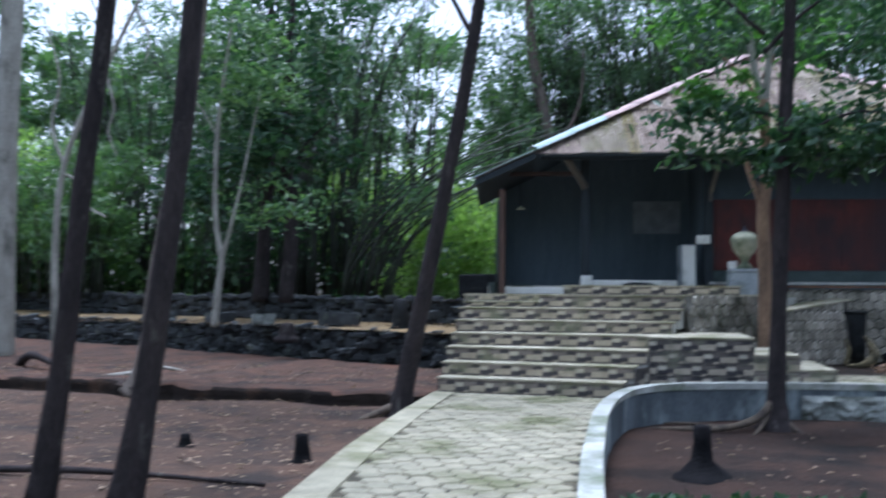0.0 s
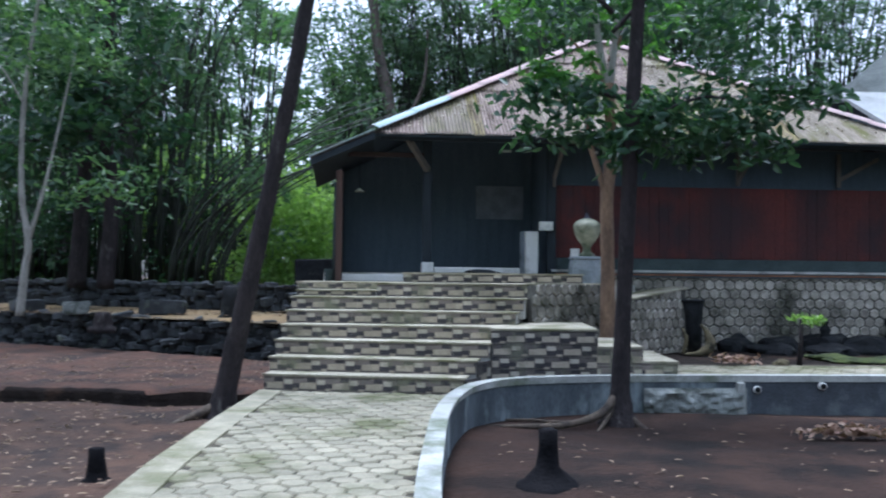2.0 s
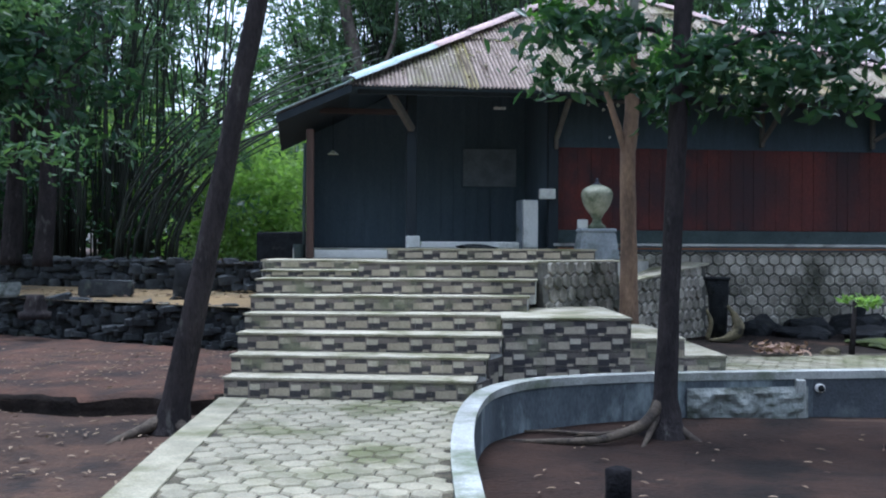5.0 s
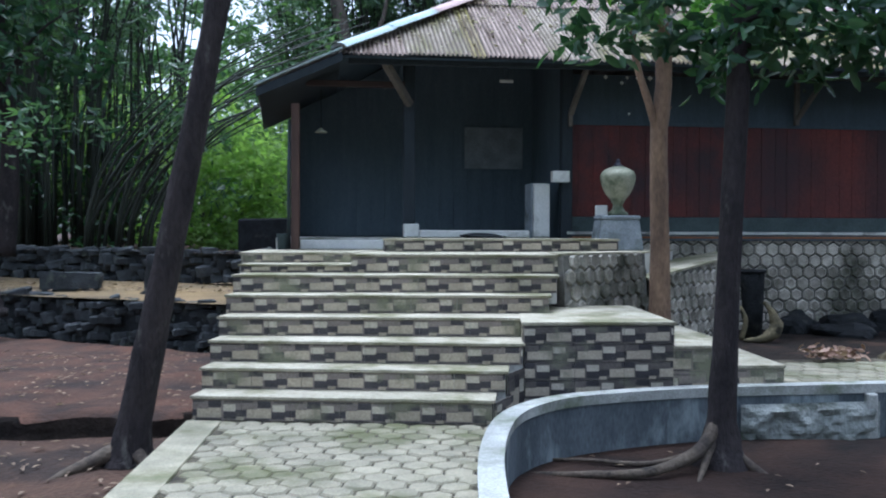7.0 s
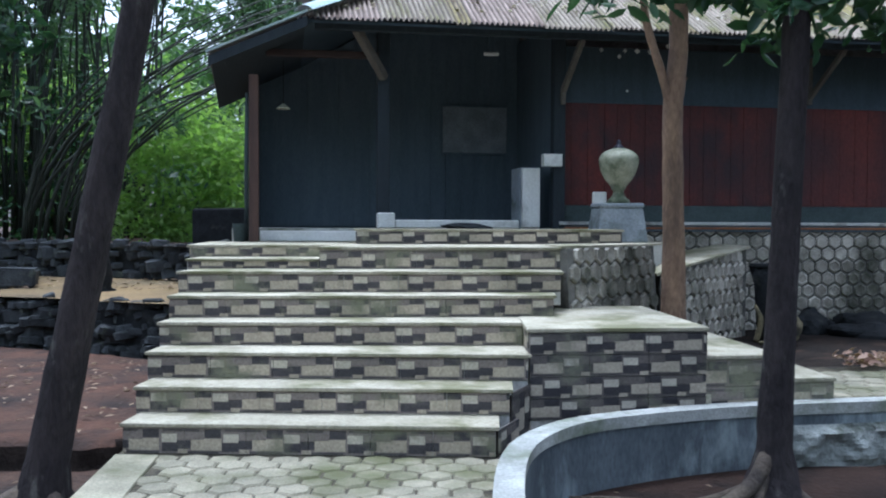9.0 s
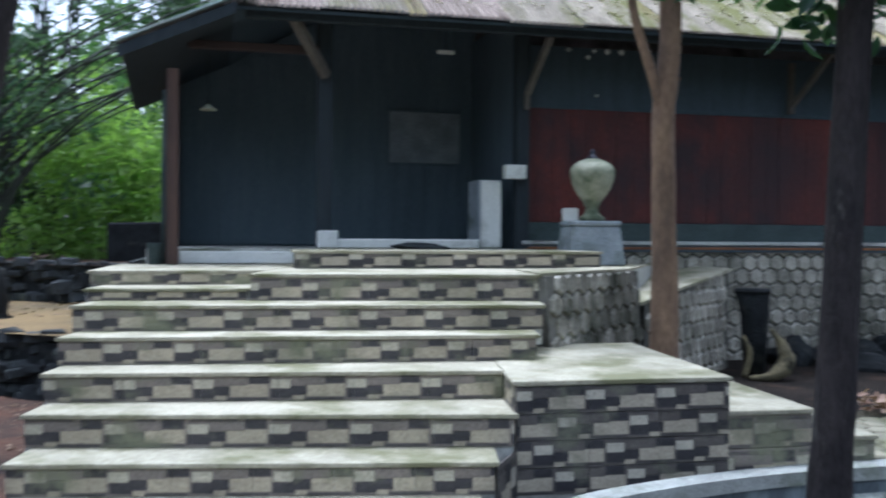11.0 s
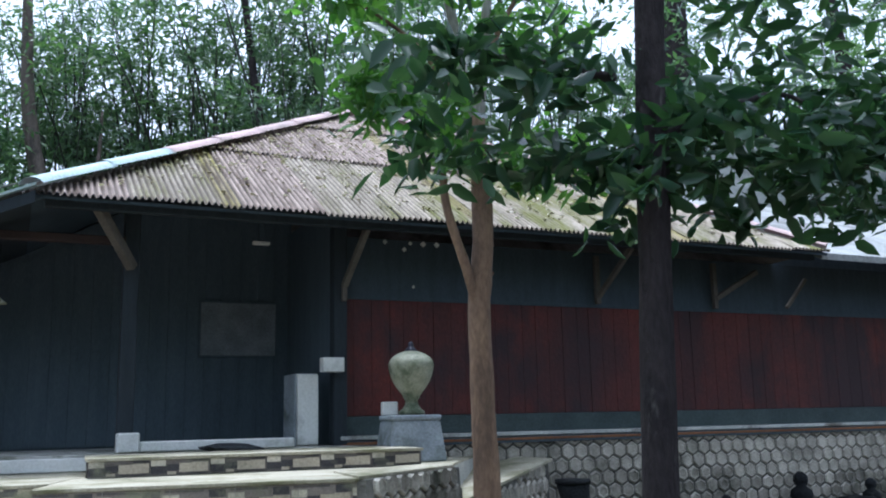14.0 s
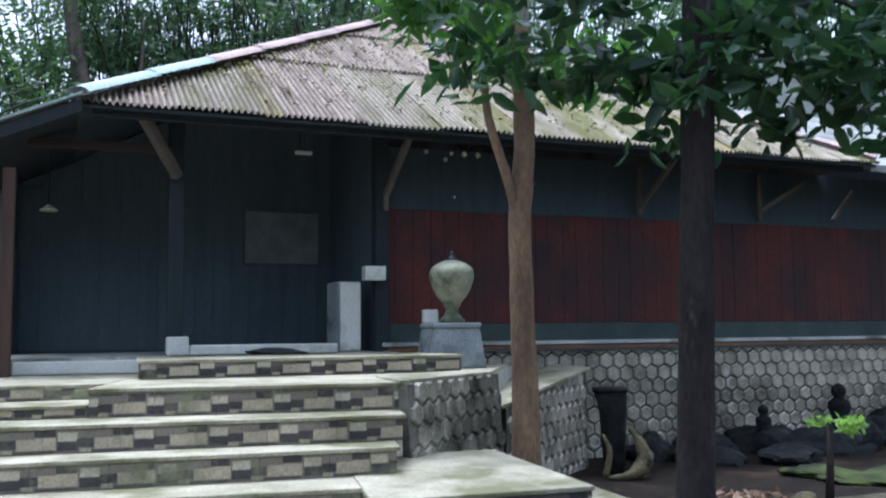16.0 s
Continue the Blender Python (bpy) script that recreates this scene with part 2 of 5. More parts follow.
M_CULM = mat("bamboo_culm", (0.036, 0.042, 0.030), (0.022, 0.027, 0.020), 0.6, 3, 30, 0.2, rand=0.25)
# Lit copy of the culm; the sun on it is put into the colour.
M_CULMLIT = mat("sunlit_bamboo_culm", (0.18, 0.20, 0.12), (0.12, 0.14, 0.08), 0.6, 3, 30, 0.2)
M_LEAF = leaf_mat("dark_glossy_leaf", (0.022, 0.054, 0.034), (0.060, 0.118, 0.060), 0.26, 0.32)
M_LEAFMID = leaf_mat("mid_green_leaf", (0.055, 0.115, 0.060), (0.14, 0.225, 0.105), 0.32, 0.42)
M_LEAFFRESH = leaf_mat("fresh_green_leaf", (0.050, 0.135, 0.035), (0.14, 0.28, 0.065), 0.36, 0.48)
# Sunlight on the thickets and shrubs is put into this bright leaf colour.
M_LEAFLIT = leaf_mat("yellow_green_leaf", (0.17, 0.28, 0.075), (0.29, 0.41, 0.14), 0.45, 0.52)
M_BAMLEAF = leaf_mat("bamboo_leaf", (0.045, 0.092, 0.056), (0.130, 0.198, 0.118), 0.32, 0.42)
M_LITTER = leaf_mat("dry_leaf", (0.060, 0.034, 0.022), (0.30, 0.225, 0.155), 0.8, 0.1)
M_PALELITTER = leaf_mat("bleached_leaf", (0.20, 0.15, 0.11), (0.74, 0.69, 0.64), 0.8, 0.1)
M_PILE = leaf_mat("red_brown_dry_leaf", (0.13, 0.062, 0.042), (0.46, 0.33, 0.25), 0.8, 0.1)
M_STONE = mat("dark_field_stone", (0.052, 0.057, 0.060), (0.028, 0.031, 0.033), 0.95, 5, 40, 0.9, (0.10, 0.11, 0.085), 3, 0.2, 0.3)
M_STONEPALE = mat("pale_rubble", (0.36, 0.385, 0.36), (0.20, 0.215, 0.20), 0.95, 5, 40, 0.9, (0.07, 0.08, 0.06), 3, 0.42, 0.2)
M_BLACK = mat("black_weathered_stone", (0.022, 0.024, 0.026), (0.012, 0.013, 0.014), 0.9, 6, 40, 0.7, (0.05, 0.052, 0.045), 4, 0.2, spec=0.15)
M_MOSS = mat("mossy_slab", (0.058, 0.076, 0.017), (0.024, 0.033, 0.012), 0.95, 5, 40, 0.8, (0.012, 0.014, 0.010), 2.8, 0.62)
M_DARKSOIL = mat("dark_soil", (0.022, 0.017, 0.014), (0.012, 0.010, 0.009), 1.0, 3, 30, 0.9, (0.05, 0.032, 0.022), 2, 0.3, spec=0.1)
# Darker copy of the dark wood: eave shade and blue haze in its colour.
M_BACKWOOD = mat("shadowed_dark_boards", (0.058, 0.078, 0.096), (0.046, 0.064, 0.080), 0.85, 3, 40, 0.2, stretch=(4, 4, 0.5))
# Darkest wood copy; shade on posts, beam and verge is put into its colour.
M_POSTDARK = mat("dark_wood_in_shade", (0.030, 0.038, 0.046), (0.022, 0.029, 0.036), 0.85, 3, 40, 0.3, stretch=(5, 5, 0.5))
M_DRIFT = mat("pale_dead_wood", (0.13, 0.11, 0.06), (0.06, 0.052, 0.032), 0.9, 7, 40, 0.6, (0.02, 0.02, 0.015), 4, 0.55)

# ---- shapes ----
rng = np.random.default_rng(7)


def mesh_of(name, verts, faces, material, smooth=False):
    me = bpy.data.meshes.new(name)
    me.from_pydata([tuple(map(float, v)) for v in verts], [], faces)
    me.materials.append(material)
    if smooth:
        me.polygons.foreach_set("use_smooth", [True] * len(me.polygons))
    me.update()
    return me


def part(name, bm, material, parent=None, label=""):
    me = bpy.data.meshes.new(name)
    bm.to_mesh(me)
    bm.free()
    me.materials.append(material)
    ob = new(name, me)
    if parent is not None:
        ob.parent = parent
    return tagged(ob, label)


def hold(name, m, label, category, group="", kind=""):
    ob = new(name)
    ob.matrix_world = m
    return tagged(ob, label, category, group, kind)


def child(name, me, parent, m=None, label=""):
    ob = new(name, me)
    ob.parent = parent
    if m is not None:
        ob.matrix_basis = m
    return tagged(ob, label)


def block(x0, x1, y0, y1, z0, z1, bevel=0.008, jitter=0.0):
    bm = bmesh.new()
    bmesh.ops.create_cube(bm, size=1)
    for v in bm.verts:
        v.co = Vector(((x0 + x1) / 2 + v.co.x * (x1 - x0), (y0 + y1) / 2 + v.co.y * (y1 - y0), (z0 + z1) / 2 + v.co.z * (z1 - z0)))
        if jitter:
            v.co += Vector(rng.normal(0, jitter, 3))
    if bevel:
        bmesh.ops.bevel(bm, geom=list(bm.edges), offset=bevel, segments=1, affect='EDGES')
    return bm


def prism(poly, z0, z1, bevel=0.0):
    """A plan polygon raised from z0 to z1 (numbers, or one value a corner)."""
    bm = bmesh.new()
    n = len(poly)
    lo = z0 if isinstance(z0, (list, tuple)) else [z0] * n
    hi = z1 if isinstance(z1, (list, tuple)) else [z1] * n
    a = [bm.verts.new((p[0], p[1], z)) for p, z in zip(poly, lo)]
    b = [bm.verts.new((p[0], p[1], z)) for p, z in zip(poly, hi)]
    bm.faces.new(a[::-1]); bm.faces.new(b)
    for i in range(n):
        j = (i + 1) % n
        bm.faces.new((a[i], a[j], b[j], b[i]))
    bmesh.ops.recalc_face_normals(bm, faces=bm.faces)
    if bevel:
        bmesh.ops.bevel(bm, geom=list(bm.edges), offset=bevel, segments=2, affect='EDGES')
    return bm


def tube_data(points, radii, sides=10, rough=0.0, seed=0):
    pts = [Vector(p) for p in points]
    verts, faces = [], []
    for i, p in enumerate(pts):
        d = (pts[min(i + 1, len(pts) - 1)] - pts[max(i - 1, 0)]).normalized()
        x = d.orthogonal().normalized() if i == 0 else (x - d * x.dot(d)).normalized()
        y = d.cross(x)
        for k in range(sides):
            a = 2 * math.pi * k / sides
            r = radii[i] * (1 + rough * noise.noise(Vector((math.cos(a) * 2 + seed, math.sin(a) * 2, i * 0.7))))
            verts.append(p + (x * math.cos(a) + y * math.sin(a)) * r)
    for i in range(len(pts) - 1):
        for k in range(sides):
            k2 = (k + 1) % sides
            faces.append((i * sides + k, i * sides + k2, (i + 1) * sides + k2, (i + 1) * sides + k))
    faces.append(tuple(range(sides))[::-1])
    faces.append(tuple(range((len(pts) - 1) * sides, len(pts) * sides)))
    return verts, faces


def tube(name, points, radii, material, sides=10, rough=0.0, seed=0):
    v, f = tube_data(points, radii, sides, rough, seed)
    return mesh_of(name, v, f, material, True)


def curve_points(points, steps=6):
    """A smooth run of points through the given ones."""
    p = [Vector(q) for q in points]
    out = []
    for i in range(len(p) - 1):
        a, b, c, d = p[max(i - 1, 0)], p[i], p[i + 1], p[min(i + 2, len(p) - 1)]
        for k in range(steps):
            t = k / steps
            out.append(0.5 * ((2 * b) + (c - a) * t + (2 * a - 5 * b + 4 * c - d) * t * t + (3 * b - a - 3 * c + d) * t ** 3))
    return out + [p[-1]]


def lathe(name, profile, material, sides=28):
    verts, faces = [], []
    for r, z in profile:
        for k in range(sides):
            a = 2 * math.pi * k / sides
            verts.append((r * math.cos(a), r * math.sin(a), z))
    for i in range(len(profile) - 1):
        for k in range(sides):
            k2 = (k + 1) % sides
            faces.append((i * sides + k, i * sides + k2, (i + 1) * sides + k2, (i + 1) * sides + k))
    faces.append(tuple(range(sides))[::-1])
    faces.append(tuple(range((len(profile) - 1) * sides, len(profile) * sides)))
    return mesh_of(name, verts, faces, material, True)


def leaf_mesh(name, centres, length, width, material, droop=0.4, seed=0, flat=0.0):
    """Many single leaves, each a folded blade, at the given points."""
    g = np.random.default_rng(seed)
    c = np.asarray(centres, dtype=float)
    n = len(c)
    d = g.normal(0, 1, (n, 3)); d[:, 2] = d[:, 2] * (0.6 - 0.6 * flat) - droop
    d /= np.linalg.norm(d, axis=1)[:, None]
    side = np.cross(d, g.normal(0, 1, (n, 3)) * (1 - flat) + np.array((0, 0, 1.0)) * flat)
    side /= np.linalg.norm(side, axis=1)[:, None] + 1e-6
    up = np.cross(side, d)
    size = g.uniform(0.65, 1.3, n)[:, None]
    ln, wd = length * size, width * size
    if n < 9000 and length < 0.2:
        steps = ((0, 0, 0), (0.28, 0.46, 0.16), (0.66, 0.42, 0.14), (1, 0, -0.12), (0.66, -0.42, 0.14), (0.28, -0.46, 0.16))
        fan = np.array((0, 1, 2, 3, 0, 3, 4, 5))
    else:
        steps = ((0, 0, 0), (0.45, 0.5, 0.2), (1, 0, 0), (0.45, -0.5, 0.2))
        fan = np.array((0, 1, 2, 0, 2, 3))
    q, h = len(steps), len(fan)
    v = np.stack([c + d * ln * a + side * wd * b + up * wd * k for a, b, k in steps], 1)
    me = bpy.data.meshes.new(name)
    me.vertices.add(n * q); me.loops.add(n * h); me.polygons.add(n * 2)
    me.vertices.foreach_set("co", v.ravel())
    idx = (np.arange(n)[:, None] * q + fan).ravel()
    me.loops.foreach_set("vertex_index", idx.astype(np.int32))
    me.polygons.foreach_set("loop_start", (np.arange(n * 2) * (h // 2)).astype(np.int32))
    me.materials.append(material)
    me.update(calc_edges=True)
    return me


def cloud(centre, radius, count, seed, clumps=14, tight=0.32):
    """Points in uneven clumps inside an ellipsoid."""
    g = np.random.default_rng(seed)
    r = np.array(radius)
    k = g.normal(0, 1, (clumps, 3)); k /= np.linalg.norm(k, axis=1)[:, None]
    k *= g.uniform(0.35, 1.0, (clumps, 1)) ** 0.6
    pick = g.integers(0, clumps, count)
    p = k[pick] + g.normal(0, tight, (count, 3)) * g.uniform(0.4, 1.0, (clumps, 1))[pick]
    return np.array(centre) + p * r

# ---- ground ----
def sheet(name, poly_rows, material, label, category, amp=0.04, seed=0):
    verts, faces = [], []
    w = len(poly_rows[0])
    for row in poly_rows:
        for x, y, z in row:
            verts.append((x, y, z + amp * noise.noise(Vector((x * 0.6 + seed, y * 0.6, 0))) + amp * 0.4 * noise.noise(Vector((x * 2.3, y * 2.3, seed)))))
    for i in range(len(poly_rows) - 1):
        for j in range(w - 1):
            faces.append((i * w + j, i * w + j + 1, (i + 1) * w + j + 1, (i + 1) * w + j))
    ob = new(name, mesh_of(name, verts, faces, material, True))
    return tagged(ob, label, category, kind="structure")


def spread(a, b, n):
    return [a + (b - a) * i / (n - 1) for i in range(n)]


gx = [-400, -150, -60, -35] + spread(-24, 18, 120) + [30, 60, 150, 400]
gy = [-400, -150, -60, -25, -10] + spread(-4, 16, 70) + spread(17, 40, 24) + [60, 150, 400]
sheet("ground", [[(x, y, -0.30) for x in gx] for y in gy], M_SOIL, "bare reddish brown earth strewn with dry leaves", "ground", 0.05)

# upper earth terraces, stepping up towards the grove
TERR1 = [(-4.0, 15.6), (-6.6, 16.6), (-11, 18.4), (-19, 21.5), (-40, 28)]
TERR2 = [(-4.6, 19.6), (-8, 20.6), (-13, 22.5), (-22, 26), (-42, 33)]


def terrace(name, front, back, z, material, label, seed):
    rows = []
    for k in range(12):
        t = k / 11
        row = []
        for a, b in zip(front, back):
            row.append((a[0] + (b[0] - a[0]) * t, a[1] + (b[1] - a[1]) * t, z))
        fine = []
        for i in range(len(row) - 1):
            for q in range(10):
                s = q / 10
                fine.append(tuple(row[i][c] + (row[i + 1][c] - row[i][c]) * s for c in range(3)))
        fine.append(row[-1])
        rows.append(fine)
    return sheet(name, rows, material, label, "ground", 0.03, seed)


terrace("terrace_ground", TERR1, TERR2, 0.47, M_UPSOIL, "level ochre earth behind a low dry-stone wall", 3)
terrace("terrace_ground", TERR2, [(-5, 60), (-10, 60), (-20, 62), (-40, 65), (-70, 70)], 1.0, M_SOIL, "raised dark earth under the bamboo grove", 5)
rows = [[(x, y, 0.9) for x in spread(-5.2, 60, 40)] for y in spread(25.5, 70, 14)]
sheet("rear_ground", rows, M_SOIL, "shaded earth behind the house", "ground", 0.1, 9)

# ---- paved path ----
RIGHT = [(1.3, -5.0), (1.1, 0.0), (0.75, 2.0), (0.1, 3.6), (-0.55, 4.9), (-0.80, 6.2), (-0.98, 7.6), (-1.13, 9.0), (-1.16, 10.1), (-1.05, 10.95), (-0.72, 11.52), (-0.22, 11.86), (0.5, 12.16), (1.3, 12.36), (2.4, 12.62), (4.5, 13.1), (8.0, 13.9), (14.0, 15.2)]
LEFT = [(-1.3, -5.0), (-1.5, 0.0), (-1.75, 2.4), (-2.38, 5.4), (-2.75, 7.16), (-3.08, 9.21), (-3.36, 11.25)]


def side_at(line, y):
    for (x0, y0), (x1, y1) in zip(line, line[1:]):
        if y0 <= y <= y1:
            return x0 + (x1 - x0) * (y - y0) / (y1 - y0)
    return line[0][0] if y < line[0][1] else line[-1][0]


# Dark sheet over the plain earth, with the tree crown's shade in its colour.
sheet("planting_bed", [[(side_at(RIGHT, y) + 0.09 + u, y, -0.275) for u in spread(0, 5, 26) + [6, 8, 11, 15]] for y in spread(-4, 12.1, 90)], M_BEDSOIL, "earth bed inside the curved kerb, tree shade put into its dark brown", "planting bed", 0.05)


path = hold("path", Matrix(), "pale mossy concrete hexagon pavers leading to the steps", "path", kind="structure")
ys = spread(-5, 11.3, 30)
poly = [(side_at(RIGHT, y), y) for y in ys if y < 11.3] + [(-1.0, 11.3)] + [(side_at(LEFT, y), y) for y in reversed(ys)]
part("paver_bed", prism(poly, -0.25, -0.012), M_JOINT, path)


def hex_bm(radius, depth, chamfer=0.01, dish=0.0, bowl=0.62):
    """A flat-topped hexagon block, its top at z = 0."""
    bm = bmesh.new()
    rings = []
    for r, z in ((radius, -depth), (radius, -chamfer), (radius - chamfer, 0.0)):
        rings.append([bm.verts.new((r * math.cos(math.pi / 6 + k * math.pi / 3), r * math.sin(math.pi / 6 + k * math.pi / 3), z)) for k in range(6)])
    for a, b in zip(rings, rings[1:]):
        for k in range(6):
            bm.faces.new((a[k], a[(k + 1) % 6], b[(k + 1) % 6], b[k]))
    if dish:
        inner = [bm.verts.new((bowl * radius * math.cos(math.pi / 6 + k * math.pi / 3), bowl * radius * math.sin(math.pi / 6 + k * math.pi / 3), 0.0)) for k in range(6)]
        floor_ring = [bm.verts.new(((bowl - 0.09) * radius * math.cos(math.pi / 6 + k * math.pi / 3), (bowl - 0.09) * radius * math.sin(math.pi / 6 + k * math.pi / 3), -dish)) for k in range(6)]
        for a, b in ((rings[2], inner), (inner, floor_ring)):
            for k in range(6):
                bm.faces.new((a[k], a[(k + 1) % 6], b[(k + 1) % 6], b[k]))
        bm.faces.new(floor_ring)
    else:
        bm.faces.new(rings[2])
    return bm


def raw_mesh(name, bm, material):
    me = bpy.data.meshes.new(name)
    bm.to_mesh(me); bm.free()
    me.materials.append(material)
    return me


# left border strip of plain cement
bord = []
for y in spread(-5, 11.15, 34):
    bord.append((side_at(LEFT, y), y))
inner = [(x + 0.26, y) for x, y in bord]
part("border_strip", prism(bord + inner[::-1], -0.28, 0.004, 0.004), M_PAVER, path, "smooth pale cement border")

# walkway to the side of the steps
walkway = hold("walkway", Matrix(), "pale concrete walkway along the garden bed", "walkway", kind="structure")
part("paver_bed", prism([(0.5, 12.2), (1.3, 12.4), (2.4, 12.66), (4.5, 13.14), (8, 13.94), (14, 15.24), (14, 16.45), (0.5, 13.68)], -0.25, 0.138), M_JOINT, walkway)

# curved retaining kerb
kerb = hold("retaining_kerb", Matrix(), "low curved concrete retaining wall with pale worn top", "retaining wall", kind="structure")
line = [Vector((x, y, 0)) for x, y in RIGHT]
fine = curve_points(line, 7)


def offset_line(pts, d):
    out = []
    for i, p in enumerate(pts):
        t = (pts[min(i + 1, len(pts) - 1)] - pts[max(i - 1, 0)]).normalized()
        out.append(p + Vector((t.y, -t.x, 0)) * d)
    return out


def kerb_run(i0, i1, inner_d, outer_d, z0, z1, material, name, label=""):
    a, b = offset_line(fine, inner_d)[i0:i1], offset_line(fine, outer_d)[i0:i1]
    verts, faces = [], []
    for p, q, f in zip(a, b, fine[i0:i1]):
        top = z1 + 0.055 * max(0, min(1, (f.y - 8.5) / 3.0))
        verts += [(p.x, p.y, z0), (p.x, p.y, top), (q.x, q.y, top), (q.x, q.y, z0)]
    for i in range(len(a) - 1):
        for k in range(4):
            k2 = (k + 1) % 4
            faces.append((i * 4 + k, i * 4 + k2, (i + 1) * 4 + k2, (i + 1) * 4 + k))
    faces += [(0, 1, 2, 3)[::-1], tuple((len(a) - 1) * 4 + k for k in range(4))]
    bm = bmesh.new()
    me = mesh_of(name, verts, faces, material)
    bm.from_mesh(me)
    bmesh.ops.recalc_face_normals(bm, faces=bm.faces)
    return part(name, bm, material, kerb, label)


n_f = len(fine)
turn_i = next(i for i, p in enumerate(fine) if p.y > 12 and p.x > 1.93)
kerb_run(0, turn_i + 1, 0.012, 0.13, -0.55, 0.085, M_CURBFACE, "kerb_body", "grey stained cement render")
kerb_run(turn_i, n_f, 0.012, 0.13, -0.55, 0.085, M_CURBDARK, "kerb_body", "darker bare cement render")
kerb_run(0, n_f, 0.0, 0.145, 0.0865, 0.105, M_KERB, "kerb_top", "pale worn cement top")

# ---- the steps ----
steps = hold("front_steps", Matrix(), "broad flight of tiled steps with pale worn treads", "steps", kind="structure")
RISE = [0.0, 0.17, 0.33, 0.5, 0.66, 0.82, 0.98, 1.16]
FRONT = [None, ((-3.33, 11.24), (-1.13, 11.26)), ((-3.37, 11.56), (-1.04, 11.60)), ((-3.42, 11.90), (-0.91, 11.93)), ((-3.46, 12.24), (-0.93, 12.40)), ((-3.50, 12.56), (-0.68, 12.84)), ((-3.55, 12.92), (-0.60, 13.16)), ((-2.55, 13.45), (-0.56, 13.55))]
BACKLINE = [(1.2, 16.1), (-3.9, 15.0)]


# the print of one tile: start and end along its width, heights in metres, tone
PRINT = ((0.00, 0.27, 0.012, 0.066, 4), (0.00, 0.25, 0.067, 0.119, 0), (0.255, 0.47, 0.030, 0.080, 4), (0.275, 0.42, 0.002, 0.028, 1), (0.475, 0.97, 0.019, 0.091, 1),
         (0.26, 0.70, 0.083, 0.128, 2), (0.705, 0.97, 0.094, 0.146, 4), (0.03, 0.62, 0.130, 0.148, 3), (0.43, 0.95, 0.001, 0.016, 3), (0.32, 0.46, 0.100, 0.118, 1))


def riser(parent, a, b, z0, z1, proud, tones, tile=0.4, shift=None):
    """A row of thin ceramic tiles on an upright face from a to b, each with the raised blocks of its stone print."""
    a, b = Vector((*a, 0)), Vector((*b, 0))
    d = b - a
    L = d.length
    d.normalize()
    nrm = Vector((d.y, -d.x, 0))
    n = max(1, round(L / tile))
    w = L / n
    tall = z1 - z0
    stretch_v = max(1.0, tall / 0.16)
    shift = rng.uniform(0, 1) if shift is None else shift

    def box(bm, s0, s1, lo, hi, f0, f1, tone):
        v = [bm.verts.new(a + d * q + nrm * f + Vector((0, 0, z))) for f in (f1, f0) for q, z in ((s0, lo), (s1, lo), (s1, hi), (s0, hi))]
        for q in ((0, 1, 2, 3), (4, 0, 3, 7), (1, 5, 6, 2), (3, 2, 6, 7), (4, 5, 1, 0)):
            bm.faces.new([v[k] for k in q]).material_index = tone
    for i in range(n):
        s0, s1 = i * w + 0.0015, (i + 1) * w - 0.0015
        bm = bmesh.new()
        box(bm, s0, s1, z0 + 0.002, z1 - 0.002, 0.0, proud, 2)
        for u0, u1, v0, v1, tone in PRINT:
            e0, e1 = u0 + shift, u1 + shift
            for k in (0, -1):
                p0, p1 = max(e0 + k, 0.0), min(e1 + k, 1.0)
                lo, hi = z0 + v0 * stretch_v + 0.003, min(z0 + v1 * stretch_v, z1 - 0.003)
                if p1 - p0 > 0.03 and hi - lo > 0.006:
                    jig = rng.uniform(-0.006, 0.006) if 0 < p0 and p1 < 1 else 0
                    box(bm, s0 + (s1 - s0) * p0 + jig, s0 + (s1 - s0) * p1 + jig, lo, hi, proud - 0.001, proud + 0.0015 + 0.0012 * ((tone * 3 + int(u0 * 10)) % 3), tone)
        ob = part("tile", bm, tones[0], parent)
        for m in tones[1:]:
            ob.data.materials.append(m)


for k in range(1, 8):
    (ax, ay), (bx, by) = FRONT[k]
    z1, z0 = RISE[k], RISE[k - 1]
    if k == 7:
        core = [(ax, ay), (bx, by), (0.30, 14.72), (1.0, 16.6), (-2.9, 16.0), (ax + 0.02, 14.3)]
    else:
        core = [(ax, ay), (bx, by), (bx + 0.05, 14.2), (ax, 14.2)]
    low = -0.3 if k == 1 else RISE[k - 1] - 0.1
    part("core", prism(core, low, z1 - 0.02), M_CONC, steps, "plain concrete core")
    d = Vector((bx - ax, by - ay, 0)).normalized()
    nx, ny = d.y * 0.028, -d.x * 0.028
    core2 = [(ax - 0.015 + nx, ay + ny), (bx + 0.02 + nx, by + ny)] + core[2:]
    part("tread", prism(core2, z1 - 0.022, z1, 0.004), M_TREAD, steps)
    riser(steps, (ax, ay), (bx, by), z0 if k > 1 else -0.01, z1 - 0.022, 0.012, M_TILE)
# short lower landing edge on the grove side of the top
part("core", prism([(-3.62, 13.35), (-2.56, 13.47), (-2.5, 14.4), (-3.66, 14.4)], 0.9, 1.04), M_CONC, steps)
part("tread", prism([(-3.63, 13.32), (-2.56, 13.44), (-2.5, 14.4), (-3.68, 14.4)], 1.04, 1.06, 0.004), M_TREAD, steps)
riser(steps, (-3.61, 13.345), (-2.57, 13.465), 0.98, 1.04, 0.01, M_TILE)
part("core", prism([(-3.74, 13.80), (-2.54, 14.0), (-2.4, 15.6), (-4.0, 15.35)], 0.9, 1.14), M_CONC, steps)
